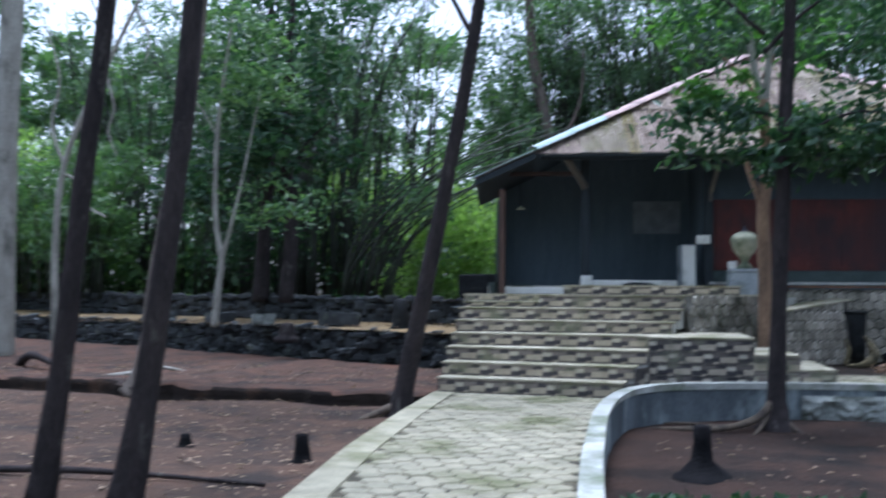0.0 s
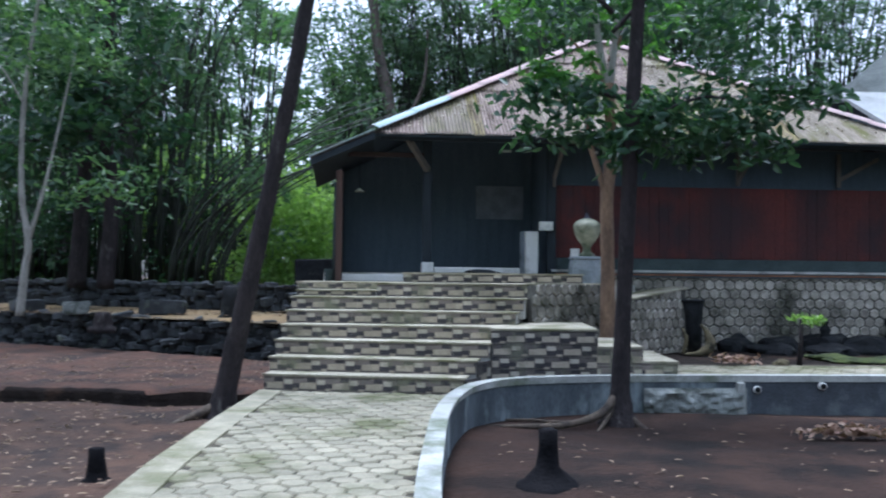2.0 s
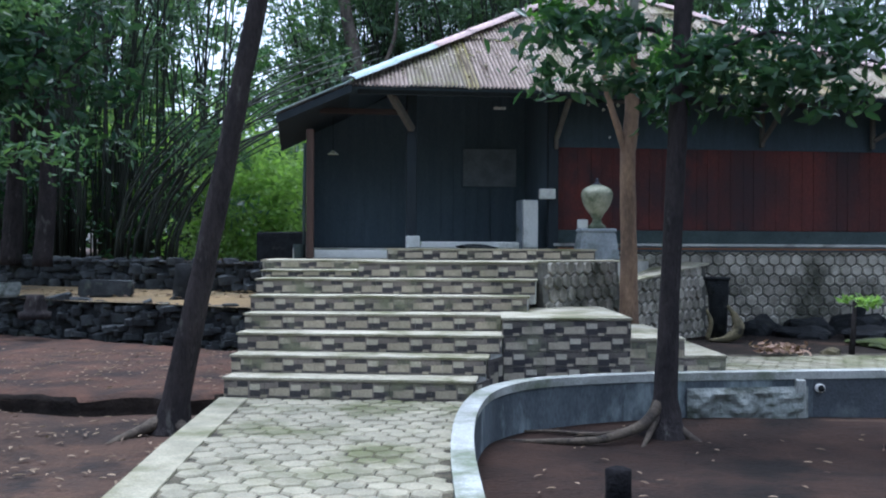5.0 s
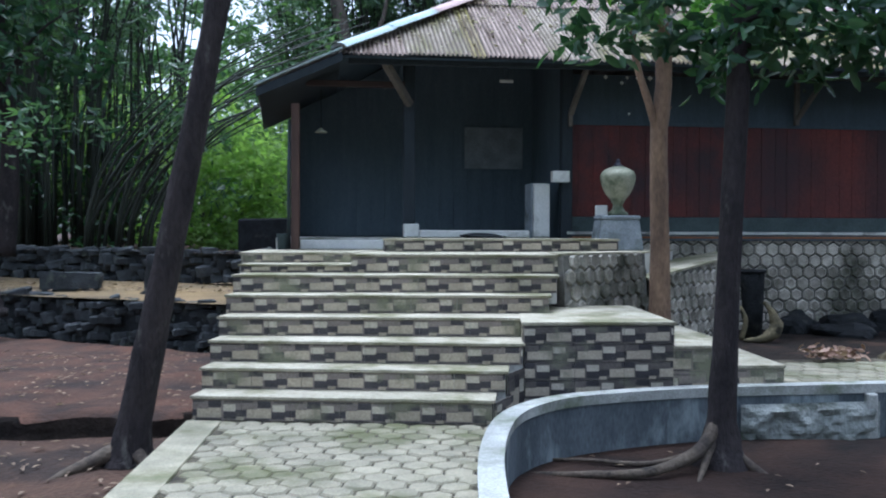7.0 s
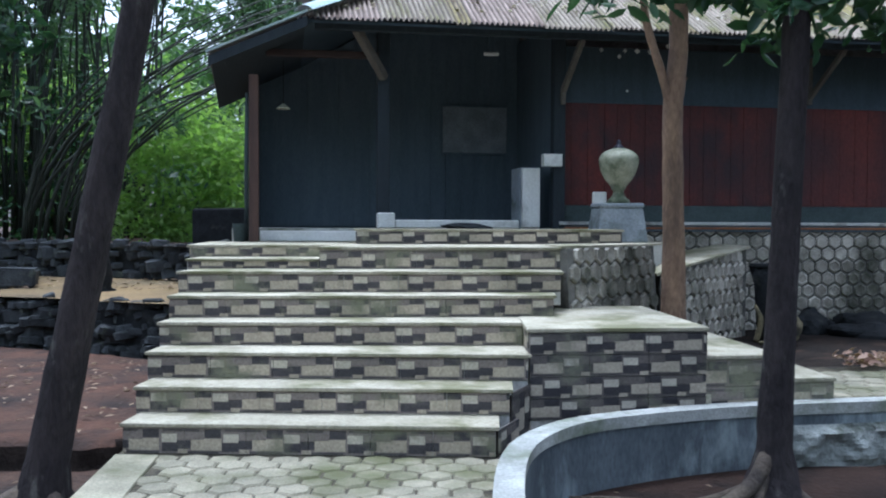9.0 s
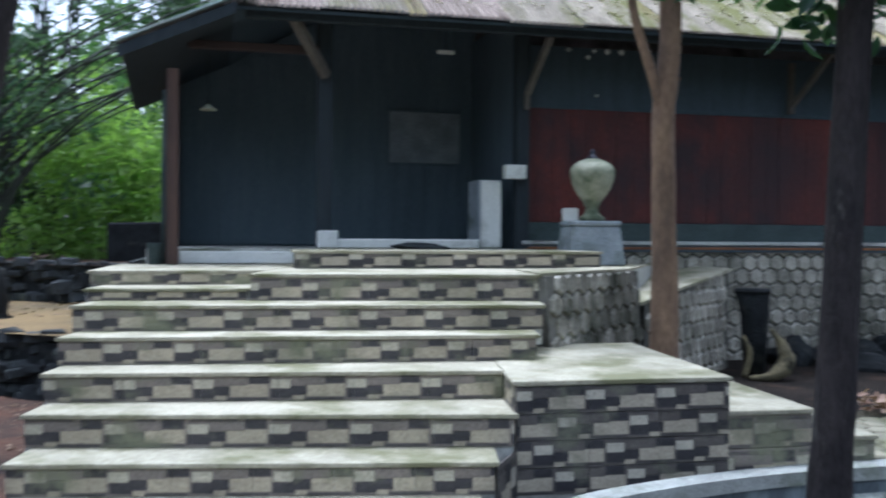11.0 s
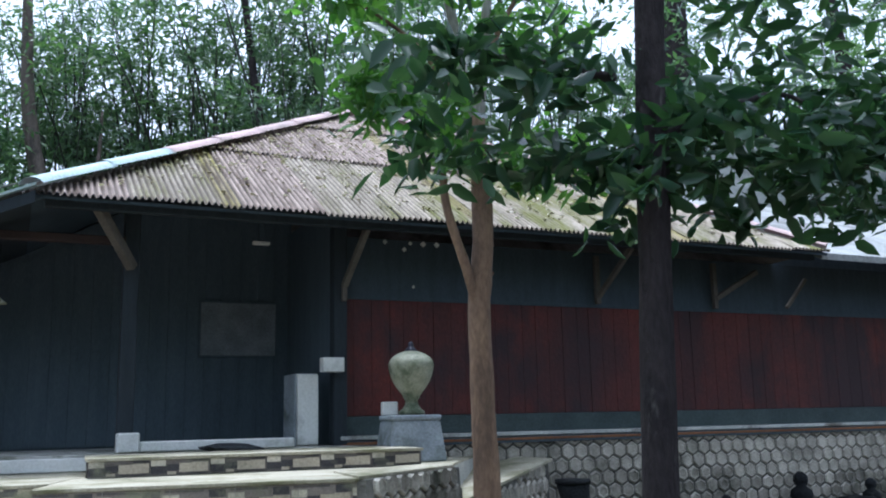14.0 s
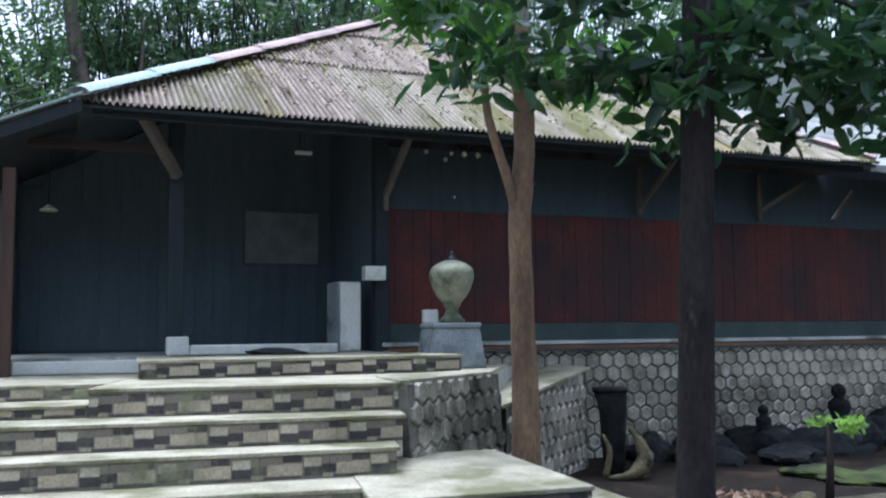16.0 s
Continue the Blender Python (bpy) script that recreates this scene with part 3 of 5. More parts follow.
part("tread", prism([(-3.76, 13.77), (-2.55, 13.97), (-2.4, 15.6), (-4.02, 15.35)], 1.141, 1.163, 0.004), M_TREAD, steps)
riser(steps, (-3.74, 13.79), (-2.55, 13.99), 1.06, 1.141, 0.01, M_TILE)
# top step along the house
part("core", prism([(-2.38, 14.49), (0.15, 15.02), (0.0, 15.9), (-2.5, 15.37)], 1.1, 1.278), M_CONC, steps)
part("tread", prism([(-2.40, 14.46), (0.17, 14.99), (0.0, 16.0), (-2.55, 15.5)], 1.28, 1.303, 0.004), M_TREAD, steps)
riser(steps, (-2.38, 14.485), (0.15, 15.015), 1.165, 1.28, 0.01, M_TILE2)
riser(steps, (-2.41, 15.2), (-2.385, 14.49), 1.165, 1.28, 0.006, M_TILE2)
# side faces of the lowest steps
riser(steps, (-1.12, 11.27), (-0.99, 11.62), 0.0, 0.148, 0.008, M_TILE2)
riser(steps, (-1.03, 11.61), (-0.90, 11.95), 0.0, 0.308, 0.008, M_TILE2)

# tiled side block with two lower side steps
blockp = hold("side_block", Matrix(), "tiled masonry block beside the flight with flat worn top", "steps", kind="structure")


def clad_block(poly, z0, z1):
    part("core", prism(poly, z0, z1 - 0.025), M_CONC, blockp)
    c = Vector((sum(p[0] for p in poly) / len(poly), sum(p[1] for p in poly) / len(poly)))
    big = [(p[0] + (0.02 if p[0] > c.x else -0.02), p[1] + (0.02 if p[1] > c.y else -0.025)) for p in poly]
    part("top", prism(big, z1 - 0.025, z1, 0.005), M_TREAD, blockp)


B1 = [(-0.90, 11.96), (0.29, 12.15), (0.12, 13.75), (-0.95, 13.6)]
B2 = [(0.29, 12.17), (0.80, 12.26), (0.60, 13.80), (0.12, 13.74)]
B3 = [(0.80, 12.28), (1.20, 12.34), (1.02, 13.86), (0.60, 13.79)]
clad_block(B1, -0.3, 0.665)
clad_block(B2, -0.3, 0.47)
clad_block(B3, -0.3, 0.305)
for z in (0.06, 0.204, 0.348, 0.492):
    riser(blockp, B1[0], B1[1], z, z + 0.144, 0.012, M_TILE2)
riser(blockp, B1[3], B1[0], 0.5, 0.635, 0.008, M_TILE)
riser(blockp, B1[1], B1[2], 0.47, 0.635, 0.008, M_TILE2)
for z in (0.06, 0.26):
    riser(blockp, B2[0], B2[1], z, 0.26 if z < 0.2 else 0.445, 0.01, M_TILE)
riser(blockp, B2[1], B2[2], 0.305, 0.445, 0.008, M_TILE2)
riser(blockp, B3[0], B3[1], 0.12, 0.28, 0.01, M_TILE)
riser(blockp, B3[1], B3[2], 0.14, 0.28, 0.008, M_TILE2)

# ---- hexagon-faced walls beside the flight ----
HEXR = 0.093
hex_kinds = []
for bowl, dish, less in ((0.74, 0.005, 0.005), (0.78, 0.004, 0.008), (0.60, 0.006, 0.009), (0.70, 0.007, 0.012), (0.82, 0.004, 0.006)):
    kind = raw_mesh("hex_tile", hex_bm(HEXR - less, 0.035, 0.014, dish, bowl), M_HEX)
    kind.materials.append(M_HEXDISH)
    for face in list(kind.polygons)[-7:]:
        face.material_index = 1
    hex_kinds.append(kind)
hex_me = hex_kinds[0]


def hex_face(parent, origin, along, up, nrm, length, height, top_fn=None, radius=HEXR, limit=300, stuff=True, me=None):
    """Hexagon tiles set on a face; those past the limit are joined into one."""
    me = me or hex_me
    along, up, nrm = along.normalized(), up.normalized(), nrm.normalized()
    w, h = radius * math.sqrt(3) + 0.010, radius * 1.5 + 0.009
    cells = []
    for j in range(int(height / h) + 2):
        z = radius + j * h
        if z > height + radius * 0.5:
            break
        for i in range(int(length / w) + 1):
            s = w * (i + 0.5 + 0.5 * (j % 2))
            if s > length - w * 0.45 or (top_fn and z > top_fn(s) - radius * 0.1):
                continue
            cells.append((s, z))
    r3 = Matrix((along, up, nrm)).transposed().to_4x4()
    joined = []
    for q, (s, z) in enumerate(cells):
        tilt = pose(0, 0, rng.uniform(-0.006, 0.006), rng.normal(0, 1.2), rng.normal(0, 1.2), rng.normal(0, 2.0))
        m = Matrix.Translation(origin + along * s + up * z + nrm * 0.022) @ r3 @ tilt
        rim = (top_fn(s) if top_fn else height) - 0.004
        if z + radius > rim:
            cut = bmesh.new()
            cut.from_mesh(hex_kinds[q % 5])
            bmesh.ops.bisect_plane(cut, geom=cut.verts[:] + cut.edges[:] + cut.faces[:], plane_co=(0, rim - z, 0), plane_no=(0, 1, 0), clear_outer=True)
            edge = raw_mesh("hex_tile", cut, M_HEX)
            edge.materials.append(M_HEXDISH)
            child("hex_tile", edge, parent, m)
        elif q < limit:
            child("hex_tile", hex_kinds[int(rng.integers(0, 5))] if me is hex_me else me, parent, m)
        else:
            joined.append(m)
    if joined:
        base_v = [v.co.copy() for v in me.vertices]
        base_f = [tuple(p.vertices) for p in me.polygons]
        vv, ff = [], []
        for m in joined:
            o = len(vv)
            vv += [m @ v for v in base_v]
            ff += [tuple(o + i for i in f) for f in base_f]
        tagged(child("far_hex_tiles", mesh_of("far_hex_tiles", vv, ff, me.materials[0]), parent), kind="stuff")


Z = Vector((0, 0, 1))
cheek = hold("cheek_wall", Matrix(), "stair cheek wall faced with weathered hexagon tiles", "wall", kind="structure")
part("core", prism([(-0.60, 13.62), (0.30, 14.82), (0.36, 16.4), (-0.55, 15.8)], 0.0, 1.0), M_HEXBED, cheek)
bm = prism([(-0.47, 13.42), (0.46, 14.66), (0.34, 14.80), (-0.6, 13.6)], 0.0, 1.15)
for v in bm.verts:
    if v.co.z > 0.5:
        v.co += Vector((-0.06, 0.05, 0))
part("face", bm, M_HEXBED, cheek)
part("cap", prism([(-0.57, 13.49), (0.36, 14.69), (0.40, 15.2), (-0.65, 14.3)], 1.15, 1.172, 0.006), M_TREAD, cheek, "pale worn cap slab")
hex_face(cheek, Vector((-0.475, 13.43, 0.26)), Vector((0.6, 0.8, 0)), (Z + Vector((-0.052, 0.043, 0))).normalized(), Vector((0.8, -0.6, 0.07)), 1.6, 0.9)

ramp = hold("ramp_wall", Matrix(), "low sloping planter wall faced with hexagon tiles", "wall", kind="structure")
ra, rb = Vector((0.48, 14.78, 0)), Vector((1.78, 16.55, 0))
part("core", prism([(0.48, 14.78), (1.78, 16.55), (1.6, 17.0), (0.3, 16.2)], -0.2, [0.86, 1.09, 1.10, 0.90]), M_HEXBED, ramp)
part("top", prism([(0.44, 14.74), (1.82, 16.52), (1.6, 17.02), (0.28, 16.24)], [0.862, 1.092, 1.102, 0.902], [0.888, 1.118, 1.128, 0.928]), M_TREAD, ramp, "pale cement top")
dr = (rb - ra).normalized()
hex_face(ramp, ra + Vector((0, 0, 0.02)), dr, Z, Vector((dr.y, -dr.x, 0)), (rb - ra).length, 1.05, lambda s: 0.86 + 0.105 * s)

# ---- the house ----
HOUSE_M = pose(-3.02, 15.29, 0, 0, 0, 12.0)
house = hold("house", HOUSE_M, "dark timber house with red plank wall and corrugated hipped roof", "house")
LEN, DEP, WALL, RUN = 13.0, 8.8, 0.78, 8.8
foundation = part("foundation", block(2.95, LEN - 0.6, WALL, DEP - 0.8, -0.2, 1.27, 0.004), M_HEXBED, house, "stained mortar base faced with hexagon tiles")
part("porch_floor", block(-0.75, 2.945, 0.35, DEP - 0.8, 0.4, 1.30, 0.004), M_CONC, house)
hl = LEN - 0.6 - 2.95
hex_face(foundation, Vector((2.97, WALL, 0.02)), Vector((1, 0, 0)), Z, Vector((0, -1, 0)), hl - 0.05, 1.27)
part("ledge", block(2.9, LEN - 0.55, WALL - 0.07, WALL + 0.2, 1.345, 1.385, 0.006), M_TRIM, house, "pale dusty ledge")
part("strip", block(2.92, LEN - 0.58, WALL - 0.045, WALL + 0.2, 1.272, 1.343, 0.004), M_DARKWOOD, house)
part("strip", block(2.92, LEN - 0.58, WALL - 0.058, WALL - 0.046, 1.298, 1.325, 0.002), M_ORANGE, house, "rust brown strip")
part("sill_board", block(2.9, LEN - 0.6, WALL + 0.03, WALL + 0.2, 1.387, 1.575, 0.004), M_SILL, house, "dark green painted sill board")
s = 2.9
while s < LEN - 0.7:
    w = rng.uniform(0.15, 0.21)
    pz = rng.uniform(0, 0.006)
    part("plank", block(s, min(s + w - 0.002, LEN - 0.6), WALL + 0.075 - pz, WALL + 0.11, 1.578, 2.78, 0.003), M_REDWOOD, house)
    s += w
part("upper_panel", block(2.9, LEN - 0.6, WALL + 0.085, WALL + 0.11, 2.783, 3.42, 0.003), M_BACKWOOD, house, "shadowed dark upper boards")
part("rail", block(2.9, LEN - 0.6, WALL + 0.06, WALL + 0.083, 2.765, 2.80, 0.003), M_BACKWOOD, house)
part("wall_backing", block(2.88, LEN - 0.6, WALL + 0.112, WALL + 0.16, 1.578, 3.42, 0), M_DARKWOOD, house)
# raised white diamonds for the daylight showing through holes pierced in the upper boards
DAYLIGHT_HOLES = ((3.44, 3.39, 0.03), (3.73, 3.39, 0.026), (3.88, 3.39, 0.036), (4.04, 3.39, 0.036), (4.26, 3.46, 0.03), (3.66, 3.32, 0.028), (3.76, 2.92, 0.018))
for s, z, r in DAYLIGHT_HOLES:
    bm = bmesh.new()
    bmesh.ops.create_cone(bm, cap_ends=True, segments=4, radius1=r, radius2=r * 0.86, depth=0.012)
    bmesh.ops.transform(bm, matrix=pose(s, WALL + 0.079, z, 90, 0, 0), verts=bm.verts)
    part("vent", bm, M_WHITE, house, "white diamond standing for daylight through a pierced hole")
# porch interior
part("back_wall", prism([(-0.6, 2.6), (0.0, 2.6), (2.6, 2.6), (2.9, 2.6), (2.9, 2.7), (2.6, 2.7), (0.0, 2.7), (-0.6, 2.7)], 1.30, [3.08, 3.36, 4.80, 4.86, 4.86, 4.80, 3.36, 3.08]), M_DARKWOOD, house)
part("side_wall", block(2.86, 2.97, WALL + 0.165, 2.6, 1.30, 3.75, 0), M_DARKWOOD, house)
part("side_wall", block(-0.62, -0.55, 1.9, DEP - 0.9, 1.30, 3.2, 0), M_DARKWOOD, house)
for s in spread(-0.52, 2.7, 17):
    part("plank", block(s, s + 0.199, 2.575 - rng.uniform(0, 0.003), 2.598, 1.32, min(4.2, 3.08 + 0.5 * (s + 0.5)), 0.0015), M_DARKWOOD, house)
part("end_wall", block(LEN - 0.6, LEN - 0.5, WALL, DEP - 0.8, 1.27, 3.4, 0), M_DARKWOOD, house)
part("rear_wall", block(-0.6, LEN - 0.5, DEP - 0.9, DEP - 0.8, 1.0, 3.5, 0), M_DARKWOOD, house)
# posts
part("post", block(-0.565, -0.465, 0.03, 0.14, 1.16, 2.86, 0.01), M_POST, house, "brown squared porch post")
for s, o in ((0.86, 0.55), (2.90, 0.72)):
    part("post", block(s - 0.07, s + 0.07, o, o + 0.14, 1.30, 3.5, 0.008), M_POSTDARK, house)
part("post_block", block(2.68, 2.90, 0.60, 0.715, 2.01, 2.15, 0.006), M_WHITE, house, "white block at the post")


def brace(a, b, w, material=M_BRACE):
    a, b = Vector(a), Vector(b)
    d = (b - a)
    m = Matrix.Translation((a + b) / 2) @ d.to_track_quat('Z', 'Y').to_matrix().to_4x4()
    bm = block(-w / 2, w / 2, -w / 2, w / 2, -d.length / 2, d.length / 2, 0.006)
    bmesh.ops.transform(bm, matrix=m, verts=bm.verts)
    return part("brace", bm, material, house)


brace((0.86, 0.50, 2.93), (0.50, 0.12, 3.42), 0.085)
brace((2.93, 0.68, 2.88), (3.0, 0.10, 3.44), 0.06)
brace((2.93, 0.69, 2.72), (2.93, 0.69, 2.92), 0.05)
for s in (6.02, 7.74):
    brace((s, 0.76, 2.80), (s, 0.76, 3.36), 0.06)
brace((6.02, 0.74, 2.88), (6.14, 0.12, 3.44), 0.055)
brace((7.74, 0.74, 2.92), (8.4, 0.72, 3.28), 0.06)
brace((8.88, 0.74, 2.84), (9.2, 0.7, 3.22), 0.045)
part("beam", block(-0.4, 0.8, 0.50, 0.60, 3.14, 3.21, 0.006), M_TIE, house, "thin red-brown tie beam")
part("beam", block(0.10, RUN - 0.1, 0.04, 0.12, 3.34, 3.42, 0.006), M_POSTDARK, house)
part("kerb", block(-0.46, 0.55, 0.30, 0.345, 1.165, 1.275, 0.006), M_WHITE, house, "white painted kerb")
part("kerb", block(0.96, 2.32, 0.30, 0.40, 1.304, 1.395, 0.012), M_WHITE, house, "white painted kerb")
part("kerb_block", block(0.77, 0.955, 0.28, 0.44, 1.304, 1.47, 0.012), M_WHITE, house, "white painted block")

# corrugated roof
RZ = 3.46
AX, AY, AZ = 4.2, 4.3, 5.98
BX = 4.75


def corrugated(parent, s0, s1, lo, hi, z_of, lift, material, axis=0, pitch=ROOF_PITCH):
    """One sheet between s0 and s1 along the eave and between lo(s) and hi(s) up the slope."""
    n = max(4, int((s1 - s0) / pitch * 6))
    verts, faces = [], []
    for i in range(n + 1):
        s = s0 + (s1 - s0) * i / n
        a, b = lo(s), hi(s)
        wave = 0.019 * math.sin(2 * math.pi * s / pitch)
        for o, dz in ((a, lift), (b, 0.0)):
            x, y = (s, o) if axis == 0 else (o, s)
            verts.append((x, y, z_of(s, o) + wave + dz))
    for i in range(n):
        faces.append((2 * i, 2 * i + 2, 2 * i + 3, 2 * i + 1))
    ob = child("roof_sheet", mesh_of("roof_sheet", verts, faces, material, True), parent)
    return ob


def front_top(s):
    return max(0.02, min(s, AY, (RUN - s) * AY / (RUN - BX)))


def front_z(s, o):
    return RZ + (AZ - RZ) * o / AY


s, i = 0.0, 0
while s < RUN:
    narrow = i % 4 == 2
    e = min(s + (0.2 if narrow else 0.76), RUN)
    for c, (o0, o1) in enumerate(((-0.12, 1.75), (1.65, 3.2), (3.1, 4.31))):
        if max(front_top(s), front_top(e), front_top((s + e) / 2)) <= o0 + 0.05:
            continue
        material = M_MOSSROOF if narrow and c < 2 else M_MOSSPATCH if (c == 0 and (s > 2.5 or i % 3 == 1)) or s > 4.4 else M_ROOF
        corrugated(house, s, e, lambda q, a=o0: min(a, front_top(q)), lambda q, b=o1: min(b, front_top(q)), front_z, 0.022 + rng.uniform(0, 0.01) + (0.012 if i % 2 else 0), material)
    s = e
    i += 1
# slope towards the grove, lower and longer than the front
def left_z(o, s):
    return RZ + 0.46 * s if s < 0 else RZ + (AZ - RZ) * s / AX


def slope_left(y):
    return AX if y > AY else max(y, -0.93)


o = -0.1
while o < DEP:
    e = 3.04 if o < 3.0 < o + 1.2 else min(o + 0.95, DEP)
    corrugated(house, o, e, lambda q: -0.95 - 0.04 * q if q < 3.05 else -0.12, lambda q: max(-0.9, min(q, AX, DEP - q)), left_z, 0.0, M_SIDEROOF, axis=1)
    o = e
# underside boards and rear slopes
def flat_part(name, corners, material, thick=0.03):
    bm = bmesh.new()
    vs = [bm.verts.new(c) for c in corners]
    bm.faces.new(vs)
    r = bmesh.ops.extrude_face_region(bm, geom=list(bm.faces))
    for v in r["geom"]:
        if isinstance(v, bmesh.types.BMVert):
            v.co.z -= thick
    bmesh.ops.recalc_face_normals(bm, faces=bm.faces)
    return part(name, bm, material, house)


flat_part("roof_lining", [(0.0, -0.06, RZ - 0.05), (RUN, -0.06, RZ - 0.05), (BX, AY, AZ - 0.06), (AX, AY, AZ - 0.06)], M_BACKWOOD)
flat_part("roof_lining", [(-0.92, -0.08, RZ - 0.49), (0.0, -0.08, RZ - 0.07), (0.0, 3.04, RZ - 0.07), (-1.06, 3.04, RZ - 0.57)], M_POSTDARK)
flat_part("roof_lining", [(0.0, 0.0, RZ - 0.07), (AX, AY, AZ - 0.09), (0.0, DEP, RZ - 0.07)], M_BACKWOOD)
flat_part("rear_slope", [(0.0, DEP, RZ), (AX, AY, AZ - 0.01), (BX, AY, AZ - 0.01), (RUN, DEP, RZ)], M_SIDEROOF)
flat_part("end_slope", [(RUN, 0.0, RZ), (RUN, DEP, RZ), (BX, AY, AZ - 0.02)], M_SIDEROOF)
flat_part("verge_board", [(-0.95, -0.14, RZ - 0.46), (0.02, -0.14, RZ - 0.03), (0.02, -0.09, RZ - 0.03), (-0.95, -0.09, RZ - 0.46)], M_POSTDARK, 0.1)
flat_part("verge_cap", [(-0.97, -0.17, RZ - 0.415), (0.02, -0.17, RZ + 0.03), (0.02, -0.07, RZ + 0.03), (-0.97, -0.07, RZ - 0.415)], M_CAPBLUE, 0.02)


def ridge(a, b, n, material_low):
    a, b = Vector(a), Vector(b)
    for i in range(n):
        p, q = a.lerp(b, i / n), a.lerp(b, (i + 1) / n + (0.006 if i < n - 1 else 0))
        d = (q - p).normalized()
        side = d.cross(Z).normalized()
        up = side.cross(d)
        vv = []
        for c, lift in ((p, 0.02 + 0.004 * (i % 2)), (q, 0.012)):
            for ang in spread(-80, 80, 7):
                vv.append(c + side * 0.13 * math.sin(radians(ang)) + up * (0.075 * math.cos(radians(ang)) - 0.03 + lift))
        ff = [(k, k + 1, k + 8, k + 7) for k in range(6)]
        child("ridge_cap", mesh_of("ridge_cap", vv, ff, material_low if i < 2 else M_CAP, True), house)


ridge((-0.02, -0.1, RZ + 0.02), (AX, AY, AZ + 0.03), 7, M_CAPBLUE)
ridge((AX, AY, AZ + 0.03), (BX, AY, AZ + 0.03), 3, M_CAP)
ridge((RUN, -0.05, RZ + 0.02), (BX, AY, AZ + 0.03), 7, M_CAP)

# ---- things on the porch ----
board = hold("notice_board", HOUSE_M @ pose(2.28, 2.56, 2.60), "faded pale notice board hanging on the dark porch wall", "notice board")
part("panel", block(-0.43, 0.43, -0.012, 0.0, -0.30, 0.30, 0.002), M_BOARD, board, "faded pale panel")
for x0, x1, z0, z1 in ((-0.45, 0.45, 0.301, 0.325), (-0.45, 0.45, -0.325, -0.301), (-0.455, -0.431, -0.3, 0.3), (0.431, 0.455, -0.3, 0.3)):
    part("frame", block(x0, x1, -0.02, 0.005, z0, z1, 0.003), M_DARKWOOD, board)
cab = hold("white_cabinet", HOUSE_M @ pose(2.52, 0.78, 1.30), "tall plain white painted cabinet on the porch floor", "cabinet")
part("body", block(-0.05, 0.17, 0.02, 0.40, 0.0, 0.70, 0.008), M_WHITE, cab)
part("door", block(-0.045, 0.165, -0.012, 0.018, 0.02, 0.685, 0.004), M_WHITE, cab)
part("side_panel", block(-0.072, -0.053, 0.0, 0.40, 0.0, 0.70, 0.004), M_PED, cab, "grey side panel")

# ---- pedestal and urn ----
ped = hold("pedestal", pose(0.21, 15.80, 1.165, 0, 0, 8), "tapered grey cement pedestal", "pedestal")
bm = block(-0.27, 0.27, -0.24, 0.24, 0.0, 0.36, 0.0)
for v in bm.verts:
    if v.co.z > 0.2:
        v.co.x *= 0.83; v.co.y *= 0.83
bmesh.ops.bevel(bm, geom=list(bm.edges), offset=0.01, segments=2, affect='EDGES')
part("shaft", bm, M_PED, ped)
part("cap", block(-0.235, 0.235, -0.21, 0.21, 0.362, 0.41, 0.012), M_PED, ped, "pale grey cap slab")
urn = hold("urn", pose(0.22, 15.76, 1.577), "mossy cream garden urn with a dark lid knob", "urn")
child("body", lathe("body", [(0.09, 0.0), (0.12, 0.0), (0.12, 0.03), (0.085, 0.055), (0.062, 0.09), (0.056, 0.13), (0.078, 0.155), (0.08, 0.175), (0.10, 0.20), (0.138, 0.245), (0.170, 0.30), (0.192, 0.355), (0.206, 0.41), (0.21, 0.45), (0.203, 0.485), (0.18, 0.52), (0.14, 0.548), (0.09, 0.57), (0.05, 0.582)], M_URN), urn)
child("knob", lathe("knob", [(0.055, 0.565), (0.06, 0.585), (0.04, 0.605), (0.025, 0.62), (0.028, 0.64), (0.018, 0.66), (0.004, 0.67)], M_URNCAP, 16), urn, None, "dark lid knob")
whiteblk = tagged(part("cement_block", block(-0.03, 0.11, 15.86, 15.98, 1.5765, 1.70, 0.008), M_WHITE), "small white cement block on the pedestal", "block")

# ---- trees ----
def tree(name, base, path_pts, radii, bark, label, limbs=(), crowns=(), leaf=None, leaf_len=0.12, leaf_w=0.05, roots=(), seed=0, droop=0.4):
    """A tree: tapered bent trunk, limbs, roots and a crown of single leaves in clumps. Points are relative to the base."""
    t = hold(name, Matrix.Translation(base), label, "tree")
    pts = curve_points(path_pts, 6)
    rr = []
    for i in range(len(pts)):
        u = i / (len(pts) - 1) * (len(radii) - 1)
        k = min(int(u), len(radii) - 2)
        rr.append(radii[k] + (radii[k + 1] - radii[k]) * (u - k))
    child("trunk", tube("trunk", pts, rr, bark, 14, 0.16, seed), t)
    for lp, r0, r1 in limbs:
        q = curve_points(lp, 5)
        child("limb", tube("limb", q, [r0 + (r1 - r0) * i / (len(q) - 1) for i in range(len(q))], bark, 8, 0.1, seed), t)
    for lp, r0, r1 in roots:
        q = curve_points(lp, 5)
        child("root", tube("root", q, [r0 + (r1 - r0) * i / (len(q) - 1) for i in range(len(q))], M_ROOT, 8, 0.2, seed), t)
    if crowns:
        pts = np.concatenate([cloud(c, r, n, seed * 17 + i, k) for i, (c, r, n, k) in enumerate(crowns)])
        child("crown", leaf_mesh("crown", pts, leaf_len, leaf_w, leaf, droop, seed), t)
    return t


